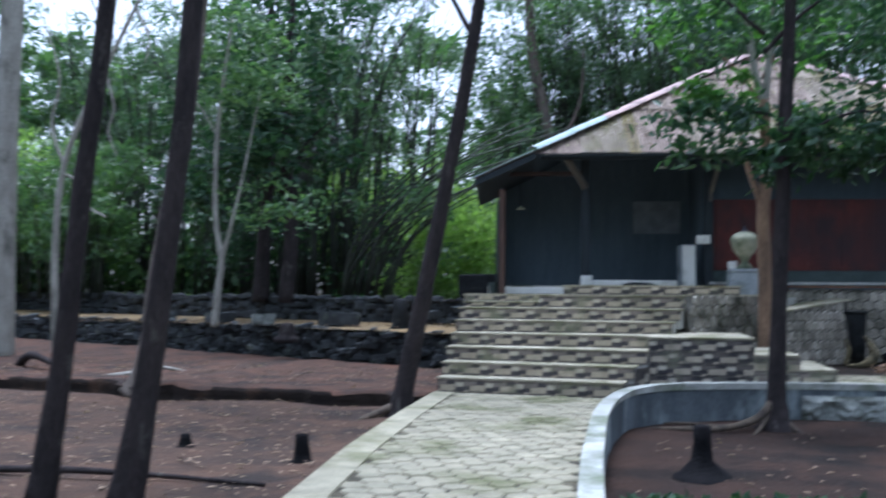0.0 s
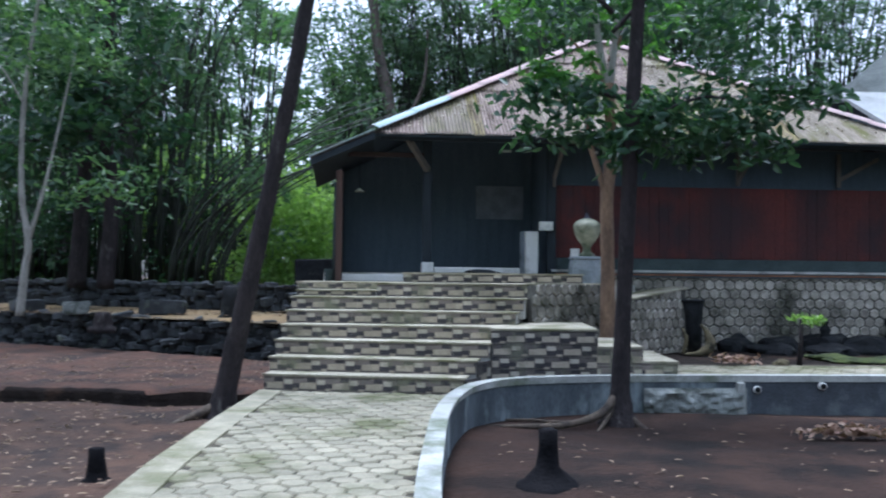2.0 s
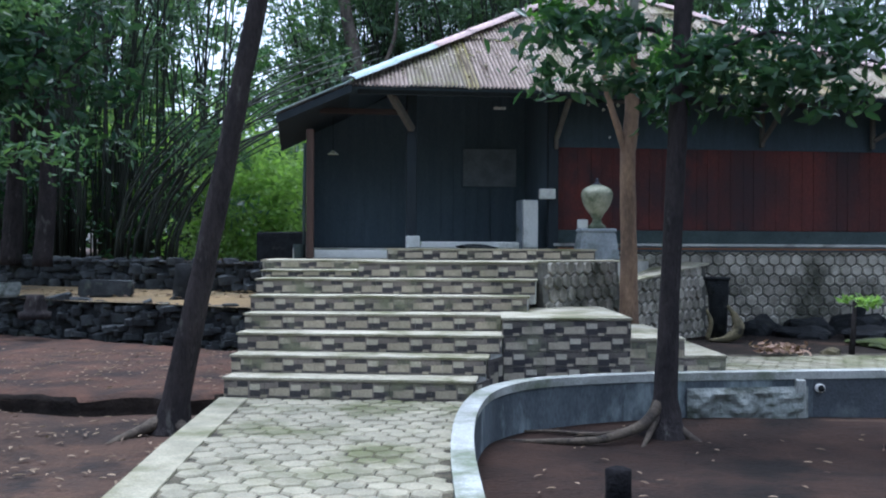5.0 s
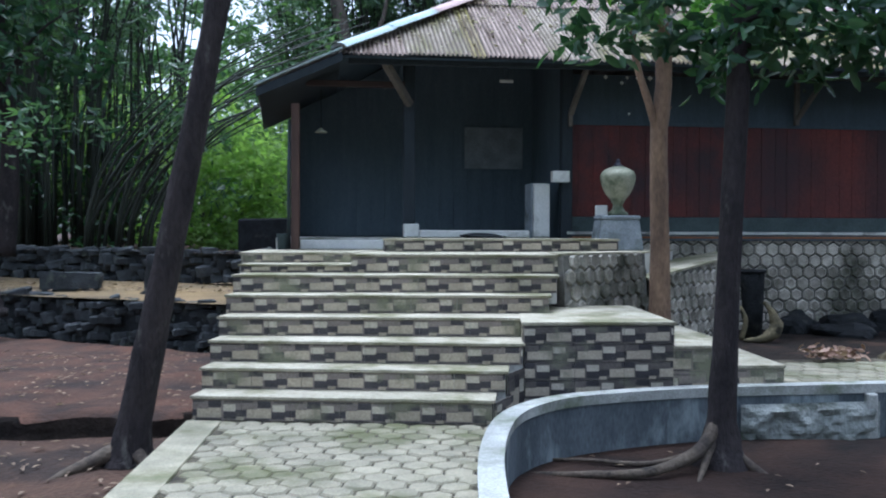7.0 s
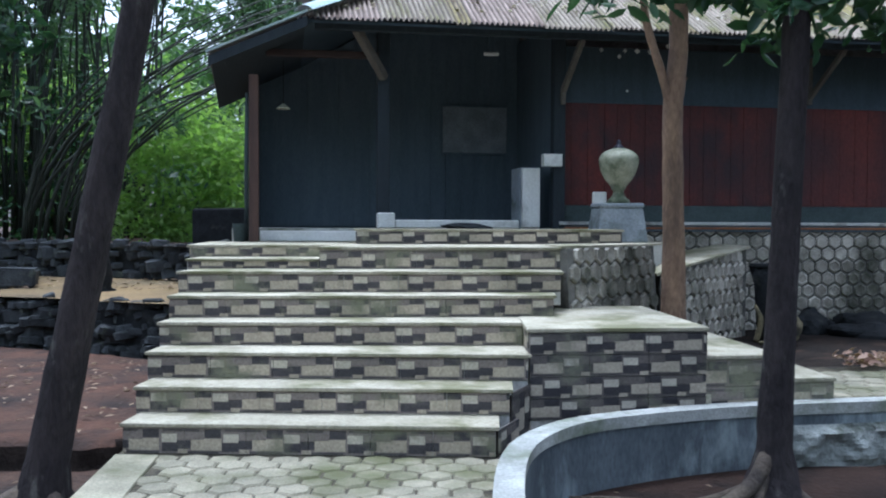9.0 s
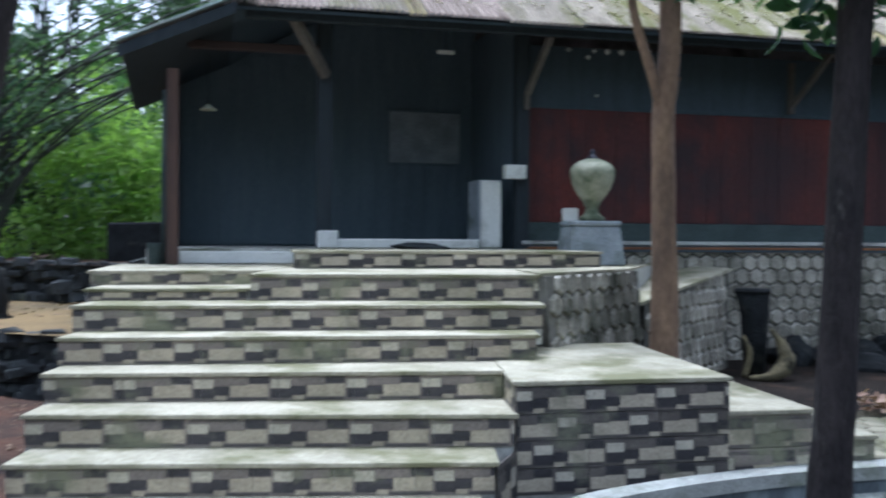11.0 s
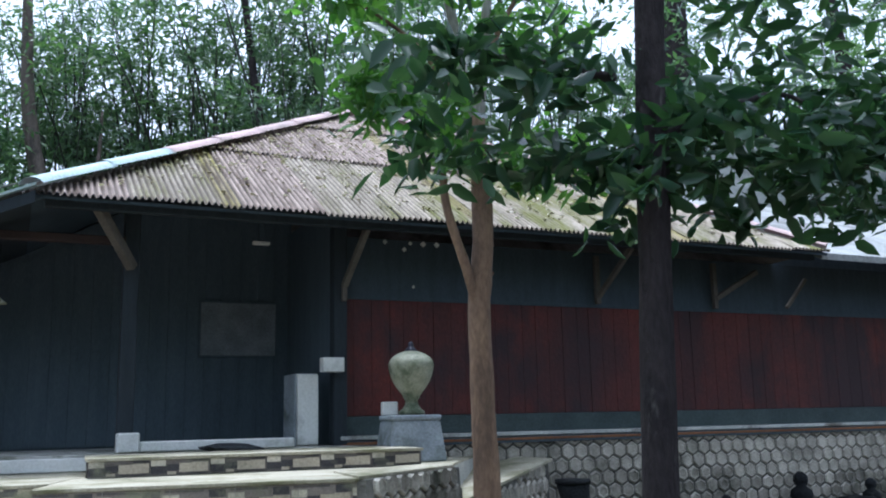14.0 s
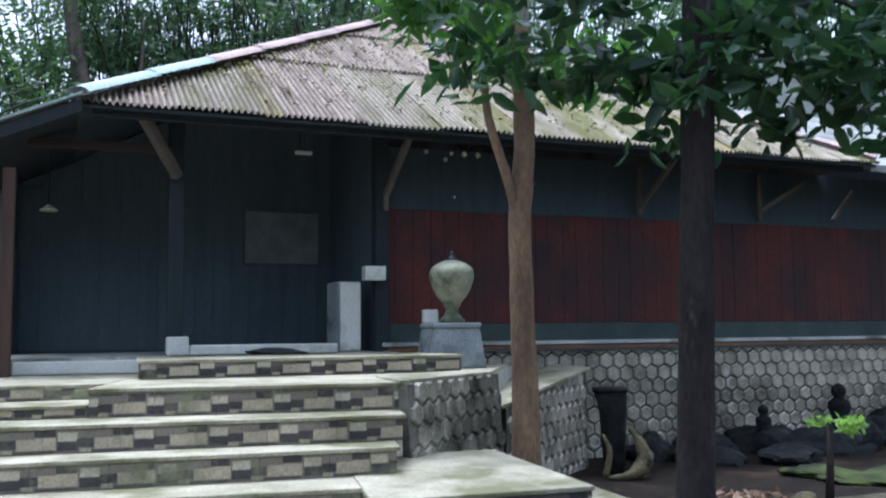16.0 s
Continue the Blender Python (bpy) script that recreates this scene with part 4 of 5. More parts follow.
# dark tree in the earth bed beside the kerb
tree("tree", (0.50, 11.38, -0.32), [(0, 0, 0), (0.01, 0.0, 0.35), (0.05, 0, 1.4), (0.12, 0, 3.2), (0.21, 0.03, 5.0), (0.36, 0.1, 9.0)],
     [0.25, 0.105, 0.084, 0.078, 0.066, 0.03], M_BARK, "dark slender tree with broad glossy leaves and spreading roots",
     limbs=[([(-0.06, 0, 3.1), (0.5, -0.1, 3.35), (1.0, 0.1, 3.5), (1.6, 0.3, 3.3)], 0.026, 0.006), ([(-0.06, 0, 3.5), (-0.5, 0.3, 3.7), (-1.0, 0.4, 3.7)], 0.028, 0.006),
            ([(-0.08, 0, 4.2), (0.5, 0.3, 4.8), (1.4, 0.5, 5.2)], 0.03, 0.008), ([(-0.08, 0, 4.4), (-0.8, 0.0, 5.1), (-1.5, 0.3, 5.5)], 0.03, 0.008)],
     crowns=[((0.75, 0.1, 3.25), (0.75, 0.5, 0.42), 680, 14), ((1.6, 0.3, 3.3), (0.7, 0.5, 0.46), 560, 12), ((-0.7, 0.2, 3.35), (0.75, 0.45, 0.34), 460, 11), ((0.05, 0.0, 2.95), (0.42, 0.35, 0.24), 210, 7),
             ((0.9, 0.4, 4.6), (1.2, 0.9, 0.7), 560, 11), ((-0.9, 0.2, 4.8), (1.1, 0.8, 0.6), 480, 10), ((0.2, 0.3, 6.3), (1.8, 1.2, 1.0), 420, 10), ((1.3, 0.3, 4.3), (1.0, 0.6, 0.5), 260, 9), ((2.0, 0.4, 5.3), (1.1, 0.8, 0.6), 220, 8)],
     leaf=M_LEAF, leaf_len=0.155, leaf_w=0.06,
     roots=[([(-0.02, -0.02, 0.34), (-0.2, -0.2, 0.16), (-0.55, -0.40, 0.07), (-1.0, -0.42, 0.045), (-1.42, -0.34, 0.02)], 0.055, 0.016), ([(-0.1, -0.04, 0.16), (-0.5, -0.12, 0.06), (-1.0, -0.06, 0.06), (-1.38, 0.02, 0.03)], 0.026, 0.008),
            ([(-0.06, -0.06, 0.24), (-0.16, -0.26, 0.08), (-0.25, -0.5, 0.01)], 0.042, 0.010), ([(0.06, -0.02, 0.14), (0.2, -0.12, 0.05), (0.32, -0.24, -0.01)], 0.055, 0.012)], seed=3, droop=0.5)
# tan trunk behind the side block
tan_tree = tree("tree", (0.48, 14.18, 0.0), [(0, 0, 0), (0.0, 0, 1.2), (-0.02, 0.0, 2.3), (0.03, 0.0, 3.0), (0.0, 0.0, 3.9)],
     [0.135, 0.098, 0.086, 0.083, 0.068], M_BARKLIT, "tan-barked tree with a forked trunk and fresh leaves",
     limbs=[([(-0.02, 0.0, 2.3), (-0.12, -0.05, 2.65), (-0.26, -0.05, 3.1), (-0.3, -0.05, 3.4)], 0.045, 0.03), ([(-0.3, -0.05, 3.4), (-0.35, -0.1, 3.6), (-0.45, -0.1, 3.75)], 0.012, 0.005), ([(-0.3, -0.05, 3.4), (-0.22, -0.1, 3.65)], 0.012, 0.005), ([(0, 0, 2.55), (0.1, 0, 2.65)], 0.03, 0.015),
            ([(0, 0, 3.8), (-0.5, 0, 4.5), (-1.2, 0.1, 5.0)], 0.03, 0.008), ([(0, 0, 4.2), (0.4, 0, 5.0), (0.9, 0.1, 5.6)], 0.03, 0.008)],
     crowns=[((-0.55, -0.1, 4.05), (0.5, 0.4, 0.28), 420, 10), ((0.1, -0.1, 3.55), (0.45, 0.4, 0.28), 240, 8), ((0.55, -0.2, 3.45), (0.45, 0.4, 0.25), 200, 8), ((-0.7, 0, 5.0), (0.9, 0.7, 0.5), 700, 14), ((0.5, 0.3, 4.8), (0.7, 0.6, 0.5), 260, 9), ((-0.2, 0.2, 6.2), (1.5, 1.2, 0.9), 900, 18)],
     leaf=M_LEAFFRESH, leaf_len=0.15, leaf_w=0.055, seed=5, droop=0.5)
for fork in ([(0, 0, 3.85), (0.05, 0, 4.2), (0.13, 0.02, 5.0), (0.2, 0.1, 6.4), (0.15, 0.2, 8.4)], [(0, 0, 3.85), (-0.10, 0.02, 4.25), (-0.22, 0.05, 5.1), (-0.42, 0.1, 6.3), (-0.5, 0.2, 7.8)]):
    q = curve_points(fork, 5)
    child("limb", tube("limb", q, [0.062 - 0.045 * i / (len(q) - 1) for i in range(len(q))], M_BARKPALE, 10, 0.1, 6), tan_tree, None, "pale upper fork")
# dark leaning tree at the path edge
tree("tree", (-3.71, 11.02, -0.30), [(0, 0, 0), (0.03, 0.0, 0.3), (0.26, 0.0, 1.4), (0.54, 0.02, 2.8), (0.80, 0.05, 4.2), (1.1, 0.2, 6.5), (1.3, 0.2, 9.5)],
     [0.21, 0.125, 0.100, 0.088, 0.078, 0.06, 0.03], M_BARK, "dark leaning tree trunk rooted at the path edge",
     roots=[([(0, 0, 0.15), (-0.25, -0.2, 0.04), (-0.4, -0.4, -0.02)], 0.07, 0.02), ([(0, 0, 0.15), (0.2, -0.2, 0.05), (0.3, -0.35, 0.0)], 0.06, 0.02)],
     limbs=[([(0.8, 0.1, 4.6), (0.2, 0.3, 5.6), (-0.5, 0.4, 6.3)], 0.035, 0.01)],
     crowns=[((0.5, 0.6, 7.2), (2.2, 1.8, 1.2), 1500, 22)], leaf=M_LEAFMID, leaf_len=0.15, leaf_w=0.055, seed=8)
# trees in the grove-side bed
tree("tree", (-4.5, 5.9, -0.30), [(0, 0, 0), (0.12, 0.03, 0.9), (0.25, 0.05, 2.2), (0.42, 0.1, 4.0), (0.5, 0.1, 7.5)], [0.11, 0.075, 0.066, 0.06, 0.035], M_BARK, "dark slender tree trunk on bare earth",
     crowns=[((0.3, 0.3, 6.5), (1.6, 1.4, 0.9), 800, 16)], leaf=M_LEAFMID, leaf_len=0.15, leaf_w=0.055, seed=11)
tree("tree", (-3.95, 6.1, -0.30), [(0, 0, 0), (0.13, 0.03, 0.8), (0.26, 0.05, 1.8), (0.38, 0.1, 3.2), (0.62, 0.15, 7.5)], [0.135, 0.09, 0.08, 0.072, 0.035], M_BARK, "dark slender tree trunk on bare earth",
     crowns=[((0.5, 0.3, 6.6), (1.6, 1.4, 0.9), 800, 16)], leaf=M_LEAFMID, leaf_len=0.15, leaf_w=0.055, seed=12)
tree("tree", (-8.0, 11.9, -0.30), [(0, 0, 0), (0.15, 0.0, 0.5), (0.36, 0.0, 2.2), (0.72, 0.1, 4.6), (1.1, 0.2, 9.0)], [0.28, 0.16, 0.125, 0.11, 0.05], M_BARKGREY, "leaning brown tree with a flared base",
     crowns=[((1.2, 0.3, 8.0), (2.6, 2.0, 1.4), 1800, 22)], leaf=M_LEAFMID, leaf_len=0.16, leaf_w=0.06, seed=13)
tree("tree", (-13.8, 15.5, -0.30), [(0, 0, 0), (0, 0, 3.0), (0.1, 0, 8.0), (0.2, 0, 12)], [0.3, 0.24, 0.2, 0.1], M_BARKPALE, "pale straight tree trunk",
     crowns=[((0.1, 0.3, 9.0), (2.6, 2.0, 1.4), 1400, 22)], leaf=M_LEAFMID, leaf_len=0.16, leaf_w=0.06, seed=14)
# pale forked sapling on the terrace
tree("sapling", (-10.35, 17.75, 0.42), [(0, 0, 0), (0.08, 0, 0.8), (0.14, 0, 1.4), (-0.02, 0, 2.4), (0.0, 0, 4.2), (0.3, 0, 6.5)], [0.085, 0.07, 0.065, 0.05, 0.045, 0.02], M_BARKPALE, "thin pale forked sapling on the terrace",
     limbs=[([(0.14, 0, 1.4), (0.35, 0, 2.1), (0.55, 0.05, 3.0), (0.95, 0.1, 5.0)], 0.048, 0.015), ([(0.0, 0, 4.0), (-0.6, 0.1, 4.8), (-1.3, 0.1, 5.2)], 0.02, 0.006)],
     crowns=[((0.9, 0.1, 5.0), (1.1, 0.9, 0.6), 700, 14), ((0.2, 0.1, 6.3), (1.3, 1.0, 0.7), 800, 14), ((1.6, 0.0, 2.6), (1.0, 0.6, 0.6), 260, 10)], leaf=M_LEAFMID, leaf_len=0.17, leaf_w=0.06, seed=15)

# ---- bamboo grove and woods behind ----
def bamboo(name, base, count, seed, height, lean, spread_r, leaf_material, leaves, label, culm=M_CULM, leaf_len=0.30, bias=(0, 0), low=3):
    g = np.random.default_rng(seed)
    clump = hold(name, Matrix.Translation(base), label, "bamboo")
    tips = []
    for i in range(count):
        a, r = g.uniform(0, 2 * math.pi), spread_r * math.sqrt(g.uniform(0, 1))
        x, y = r * math.cos(a), r * math.sin(a)
        h = height * g.uniform(0.7, 1.1)
        la, ll = g.uniform(0, 2 * math.pi), lean * g.uniform(0.3, 1.2)
        dx, dy = math.cos(la) * ll + x * 0.5 + bias[0], math.sin(la) * ll + y * 0.5 + bias[1]
        pts = [Vector((x + dx * t ** 2.2, y + dy * t ** 2.2, h * (t - 0.12 * t ** 4))) for t in spread(0, 1, 8)]
        rad = g.uniform(0.026, 0.060)
        v, f = tube_data(pts, [rad * (1 - 0.75 * k / 7) for k in range(8)], 5)
        child("culm", mesh_of("culm", v, f, culm, True), clump)
        for p in pts[low:]:
            tips.append(p)
    tips = np.array([tuple(t) for t in tips])
    pick = tips[g.integers(0, len(tips), leaves // 60)]
    sub = pick[:, None, :] + g.normal(0, 0.35, (len(pick), 1, 3)) + g.normal(0, 0.26, (len(pick), 60, 3)) * np.array((1, 1, 0.6))
    child("foliage", leaf_mesh("foliage", sub.reshape(-1, 3), leaf_len, leaf_len * 0.24, leaf_material, 0.7, seed), clump)
    return clump


spots = [(-3.6, 31.5, 13), (-6.2, 31.2, 1), (-11.7, 25.2, 2), (-12.8, 26.5, 3), (-16.0, 28.5, 4), (-19.5, 30, 5), (-1.5, 30.5, 6), (0.5, 28.5, 7), (3.5, 29.0, 8), (7.0, 29.5, 9), (-23.5, 31, 10), (11, 30, 11), (15, 29, 12)]
for x, y, k in spots:
    behind = x > -6.5
    bamboo("bamboo_clump", (x, y, 0.9), 62 if behind else 46, 100 + k, 12.0 if behind else 11.5, 1.6 if behind else 3.0, 1.6, M_BAMLEAF, (10500 if x < -3 else 13500 if x < 6 else 7000) if behind else 6000, "tall dense clump of dark bamboo", M_CULM, 0.24 if behind else 0.26, (0, 0), 4 if behind else 3)
bamboo("bamboo_clump", (-10.0, 26.8, 0.9), 36, 150, 11.0, 2.6, 1.4, M_BAMLEAF, 2400, "tall dense clump of dark bamboo", M_CULM, 0.26)
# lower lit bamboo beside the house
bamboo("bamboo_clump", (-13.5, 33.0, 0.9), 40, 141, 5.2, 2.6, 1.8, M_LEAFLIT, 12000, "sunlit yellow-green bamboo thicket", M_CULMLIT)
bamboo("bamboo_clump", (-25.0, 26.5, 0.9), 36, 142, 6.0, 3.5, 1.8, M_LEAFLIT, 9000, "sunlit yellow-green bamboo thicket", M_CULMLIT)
bamboo("bamboo_clump", (-20.0, 24.5, 0.9), 30, 143, 5.0, 3.0, 1.6, M_LEAFMID, 9000, "low green bamboo thicket", M_CULM)

bamboo("bamboo_clump", (-8.6, 22.0, 0.9), 22, 144, 4.8, 0.8, 0.8, M_BAMLEAF, 900, "bamboo culms leaning towards the house", M_CULM, 0.24, (4.2, 0.3))

# far woods: one body of many leaves behind all else, unseen ring included
g = np.random.default_rng(55)
far = []
for i in range(170):
    a = radians(g.uniform(35, 165))
    r = g.uniform(36, 48)
    c = (r * math.cos(a) - 2, r * math.sin(a), g.uniform(1.5, 8.2) if g.random() < 0.82 else g.uniform(8, 13))
    if 102.5 < math.degrees(a) < 107.5 and c[2] > 5 and i % 2:
        continue
    if math.degrees(a) > 120 and c[2] > 4:
        c = (c[0], c[1], c[2] * 1.45)
    far.append(cloud(c, (2.8, 2.2, 1.9), 520, 900 + i, 6, 0.2))
for i in range(115):
    a = radians(g.uniform(60, 155))
    r = g.uniform(33, 37)
    far.append(cloud((r * math.cos(a) - 2, r * math.sin(a), g.uniform(0.8, 4.4)), (2.2, 1.6, 1.3), 420, 3100 + i, 8))
# Unseen ring behind the path's start, added to hold sky light off the facade.
for i in range(110):
    a = radians(g.uniform(165, 395))
    r = g.uniform(17, 24)
    far.append(cloud((r * math.cos(a), r * math.sin(a) + 3, g.uniform(0.5, 10)), (3.0, 3.0, 2.2), 420, 2100 + i, 12))
woods = new("far_woods", leaf_mesh("far_woods", np.concatenate(far), 0.5, 0.2, M_LEAFMID, 0.3, 77))
tagged(woods, "distant mixed green woods and an unseen ring that blocks sky light", "trees", kind="stuff")
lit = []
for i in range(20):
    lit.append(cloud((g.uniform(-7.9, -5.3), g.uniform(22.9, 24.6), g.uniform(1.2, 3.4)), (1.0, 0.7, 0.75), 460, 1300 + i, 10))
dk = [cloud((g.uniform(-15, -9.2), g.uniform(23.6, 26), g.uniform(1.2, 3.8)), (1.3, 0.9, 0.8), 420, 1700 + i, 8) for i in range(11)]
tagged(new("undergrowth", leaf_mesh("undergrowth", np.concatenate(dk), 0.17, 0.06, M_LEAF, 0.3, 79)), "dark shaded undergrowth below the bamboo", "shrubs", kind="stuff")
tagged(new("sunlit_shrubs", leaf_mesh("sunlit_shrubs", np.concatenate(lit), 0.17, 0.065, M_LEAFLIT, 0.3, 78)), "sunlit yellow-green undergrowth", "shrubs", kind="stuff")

# ---- dry-stone terrace walls ----
def stone_mesh(seed):
    bm = bmesh.new()
    bmesh.ops.create_cube(bm, size=1)
    bmesh.ops.bevel(bm, geom=list(bm.edges), offset=0.16, segments=1, affect='EDGES')
    g2 = np.random.default_rng(seed)
    sx, sy, sz = g2.uniform(0.9, 1.7), g2.uniform(0.7, 1.0), g2.uniform(0.5, 0.95)
    for v in bm.verts:
        v.co = Vector((v.co.x * sx, v.co.y * sy, v.co.z * sz)) * float(g2.uniform(0.86, 1.12))
    return raw_mesh("stone", bm, M_STONE)


stone_meshes = [stone_mesh(i) for i in range(7)]


stone_mesh_pale = stone_meshes[1].copy()
stone_mesh_pale.materials[0] = M_STONEPALE


def stone_wall(line, z0, z1, label, size, near):
    wall = hold("dry_stone_wall", Matrix(), label, "stone wall", kind="structure")
    core = [(x, y + 0.12) for x, y in line]
    part("core", prism(core + [(x + 0.1, y + 0.5) for x, y in line][::-1], z0 - 0.1, z1 - 0.06), M_BLACK, wall, "dark earth core")
    far_m = []
    for (x0, y0), (x1, y1) in zip(line, line[1:]):
        a, b = Vector((x0, y0, 0)), Vector((x1, y1, 0))
        L = (b - a).length
        h = z0
        while h < z1 - 0.03:
            s = rng.uniform(0, size)
            while s < L:
                p = a.lerp(b, s / L)
                k = size * rng.uniform(0.55, 1.3)
                m = Matrix.Translation((p.x + rng.normal(0, 0.02), p.y + rng.normal(0, 0.06) + 0.14, h + size * 0.4 + rng.normal(0, 0.03))) @ pose(0, 0, 0, rng.uniform(-14, 14), rng.uniform(-14, 14), 20 + rng.uniform(-22, 22) + 180 * rng.integers(0, 2)) @ Matrix.Scale(k, 4)
                me = stone_meshes[int(rng.integers(0, 7))]
                if p.x > near and len(wall.children) < 290:
                    child("stone", me, wall, m)
                else:
                    far_m.append((me, m))
                s += size * 0.92
            h += size * 0.72
    vv, ff = [], []
    for me, m in far_m:
        o = len(vv)
        vv += [m @ v.co for v in me.vertices]
        ff += [tuple(o + i for i in q.vertices) for q in me.polygons]
    if vv:
        tagged(child("far_stones", mesh_of("far_stones", vv, ff, M_STONE), wall), kind="stuff")


stone_wall(TERR1, -0.25, 0.44, "low dark dry-stone terrace wall", 0.165, -9)
stone_wall(TERR2, 0.47, 1.02, "dark dry-stone wall under the grove", 0.2, -8)

# ---- neighbouring building past the house ----
nb = hold("neighbour_house", HOUSE_M.copy(), "neighbouring building with pale grey stepped roofs", "house")
part("wall", block(12.5, 20, 0.9, 9, -0.2, 3.4, 0.01), M_CONC, nb)
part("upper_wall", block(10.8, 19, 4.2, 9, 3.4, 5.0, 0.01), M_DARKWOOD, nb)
def slab(parent, name, corners, material, thick=0.08):
    bm = bmesh.new()
    bm.faces.new([bm.verts.new(c) for c in corners])
    r = bmesh.ops.extrude_face_region(bm, geom=list(bm.faces))
    for v in r["geom"]:
        if isinstance(v, bmesh.types.BMVert):
            v.co.z -= thick
    bmesh.ops.recalc_face_normals(bm, faces=bm.faces)
    return part(name, bm, material, parent)
slab(nb, "lower_roof", [(8.75, -0.02, 3.42), (19, -0.02, 3.42), (19, 4.0, 5.1), (9.3, 4.0, 5.1)], M_FARROOF)
slab(nb, "upper_roof", [(10.0, 5.6, 5.25), (18.5, 2.8, 5.25), (18.5, 6.0, 7.7), (13.4, 7.4, 7.7)], M_UPROOF)
slab(nb, "fascia", [(10.05, 5.62, 5.16), (18.5, 2.85, 5.16), (18.5, 3.0, 5.16), (10.2, 5.72, 5.16)], M_BLACK, 0.32)

# ---- mid-ground broadleaf trees ----
tree("tree", (-10.3, 20.9, 0.9), [(0, 0, 0), (0.1, 0, 2.0), (-0.1, 0, 4.5), (0.2, 0, 9.0)], [0.2, 0.15, 0.12, 0.05], M_BARK, "dark broadleaf tree in front of the grove",
     limbs=[([(0, 0, 2.6), (-1.0, -0.6, 3.2), (-2.0, -1.0, 3.1)], 0.04, 0.01), ([(0, 0, 3.2), (0.9, -0.4, 4.0), (1.8, -0.6, 4.4)], 0.04, 0.01)],
     crowns=[((-1.6, -0.9, 2.9), (1.3, 0.9, 0.7), 420, 12), ((0.0, -0.6, 3.9), (1.4, 1.0, 0.8), 480, 14), ((-0.6, -0.3, 5.6), (2.0, 1.6, 1.2), 800, 20), ((0.2, 0, 7.6), (2.2, 1.8, 1.2), 500, 18)], leaf=M_LEAF, leaf_len=0.30, leaf_w=0.12, seed=31)
tree("tree", (-11.5, 21.8, 0.9), [(0, 0, 0), (0.1, 0, 2.0), (0.3, 0, 5.5), (0.0, 0, 10.0)], [0.22, 0.16, 0.12, 0.05], M_BARK, "dark broadleaf tree in front of the grove",
     limbs=[([(0.1, 0, 2.6), (1.0, -0.6, 3.4), (2.0, -1.0, 3.6)], 0.04, 0.01)],
     crowns=[((1.4, -0.8, 3.6), (1.4, 0.9, 0.8), 420, 12), ((-0.6, -0.3, 5.0), (2.4, 1.6, 1.2), 700, 20), ((0.5, 0, 7.6), (2.6, 1.8, 1.4), 500, 18)], leaf=M_LEAF, leaf_len=0.30, leaf_w=0.12, seed=32)
tree("tree", (-4.9, 29.5, 0.9), [(0, 0, 0), (-0.1, 0, 2.5), (-0.6, 0, 5.0), (-1.2, 0, 8.0), (-1.4, 0, 12.0)], [0.30, 0.24, 0.20, 0.16, 0.08], M_BARKGREY, "grey leaning tree behind the house",
     limbs=[([(-0.5, 0, 4.6), (0.3, 0, 6.2), (0.4, 0.2, 8.0)], 0.09, 0.03)],
     crowns=[((-1.0, 0, 10), (2.5, 2, 1.5), 1300, 18), ((-2.7, 0, 6.8), (2.1, 1.2, 2.3), 1700, 26)], leaf=M_LEAFMID, leaf_len=0.2, leaf_w=0.08, seed=33)
tree("tree", (-0.6, 27.5, 0.9), [(0, 0, 0), (0.2, 0, 4.0), (-0.4, 0, 8.0), (-1.0, 0, 13.0)], [0.13, 0.11, 0.09, 0.04], M_BARK, "slender dark tree behind the house",
     crowns=[((-0.6, 0, 11), (3, 2, 1.6), 1500, 20)], leaf=M_LEAFMID, leaf_len=0.2, leaf_w=0.08, seed=34)
tree("tree", (9.2, 27.5, 0.9), [(0, 0, 0), (0, 0, 6.0), (0.1, 0, 14.0)], [0.5, 0.42, 0.3], M_BARK, "thick dark tree trunk behind the roofs",
     crowns=[((-1.5, 0, 9.5), (2.4, 2, 1.4), 700, 14), ((1.5, 0, 11.5), (3, 2, 1.6), 800, 16)], leaf=M_LEAFMID, leaf_len=0.22, leaf_w=0.08, seed=35)
tree("tree", (13.0, 24.0, 0.3), [(0, 0, 0), (-0.4, 0, 4.0), (-1.4, 0, 7.5), (-2.0, 0, 12.0)], [0.3, 0.24, 0.18, 0.06], M_BARK, "dark branching tree beside the neighbouring roof",
     limbs=[([(-0.6, 0, 4.6), (-2.4, 0, 6.0), (-3.6, 0, 6.3)], 0.08, 0.02)],
     crowns=[((-2.5, 0, 7.5), (2.0, 2, 1.2), 700, 16), ((-1, 0, 10.5), (3, 2, 1.6), 1000, 20)], leaf=M_LEAFMID, leaf_len=0.2, leaf_w=0.08, seed=36)

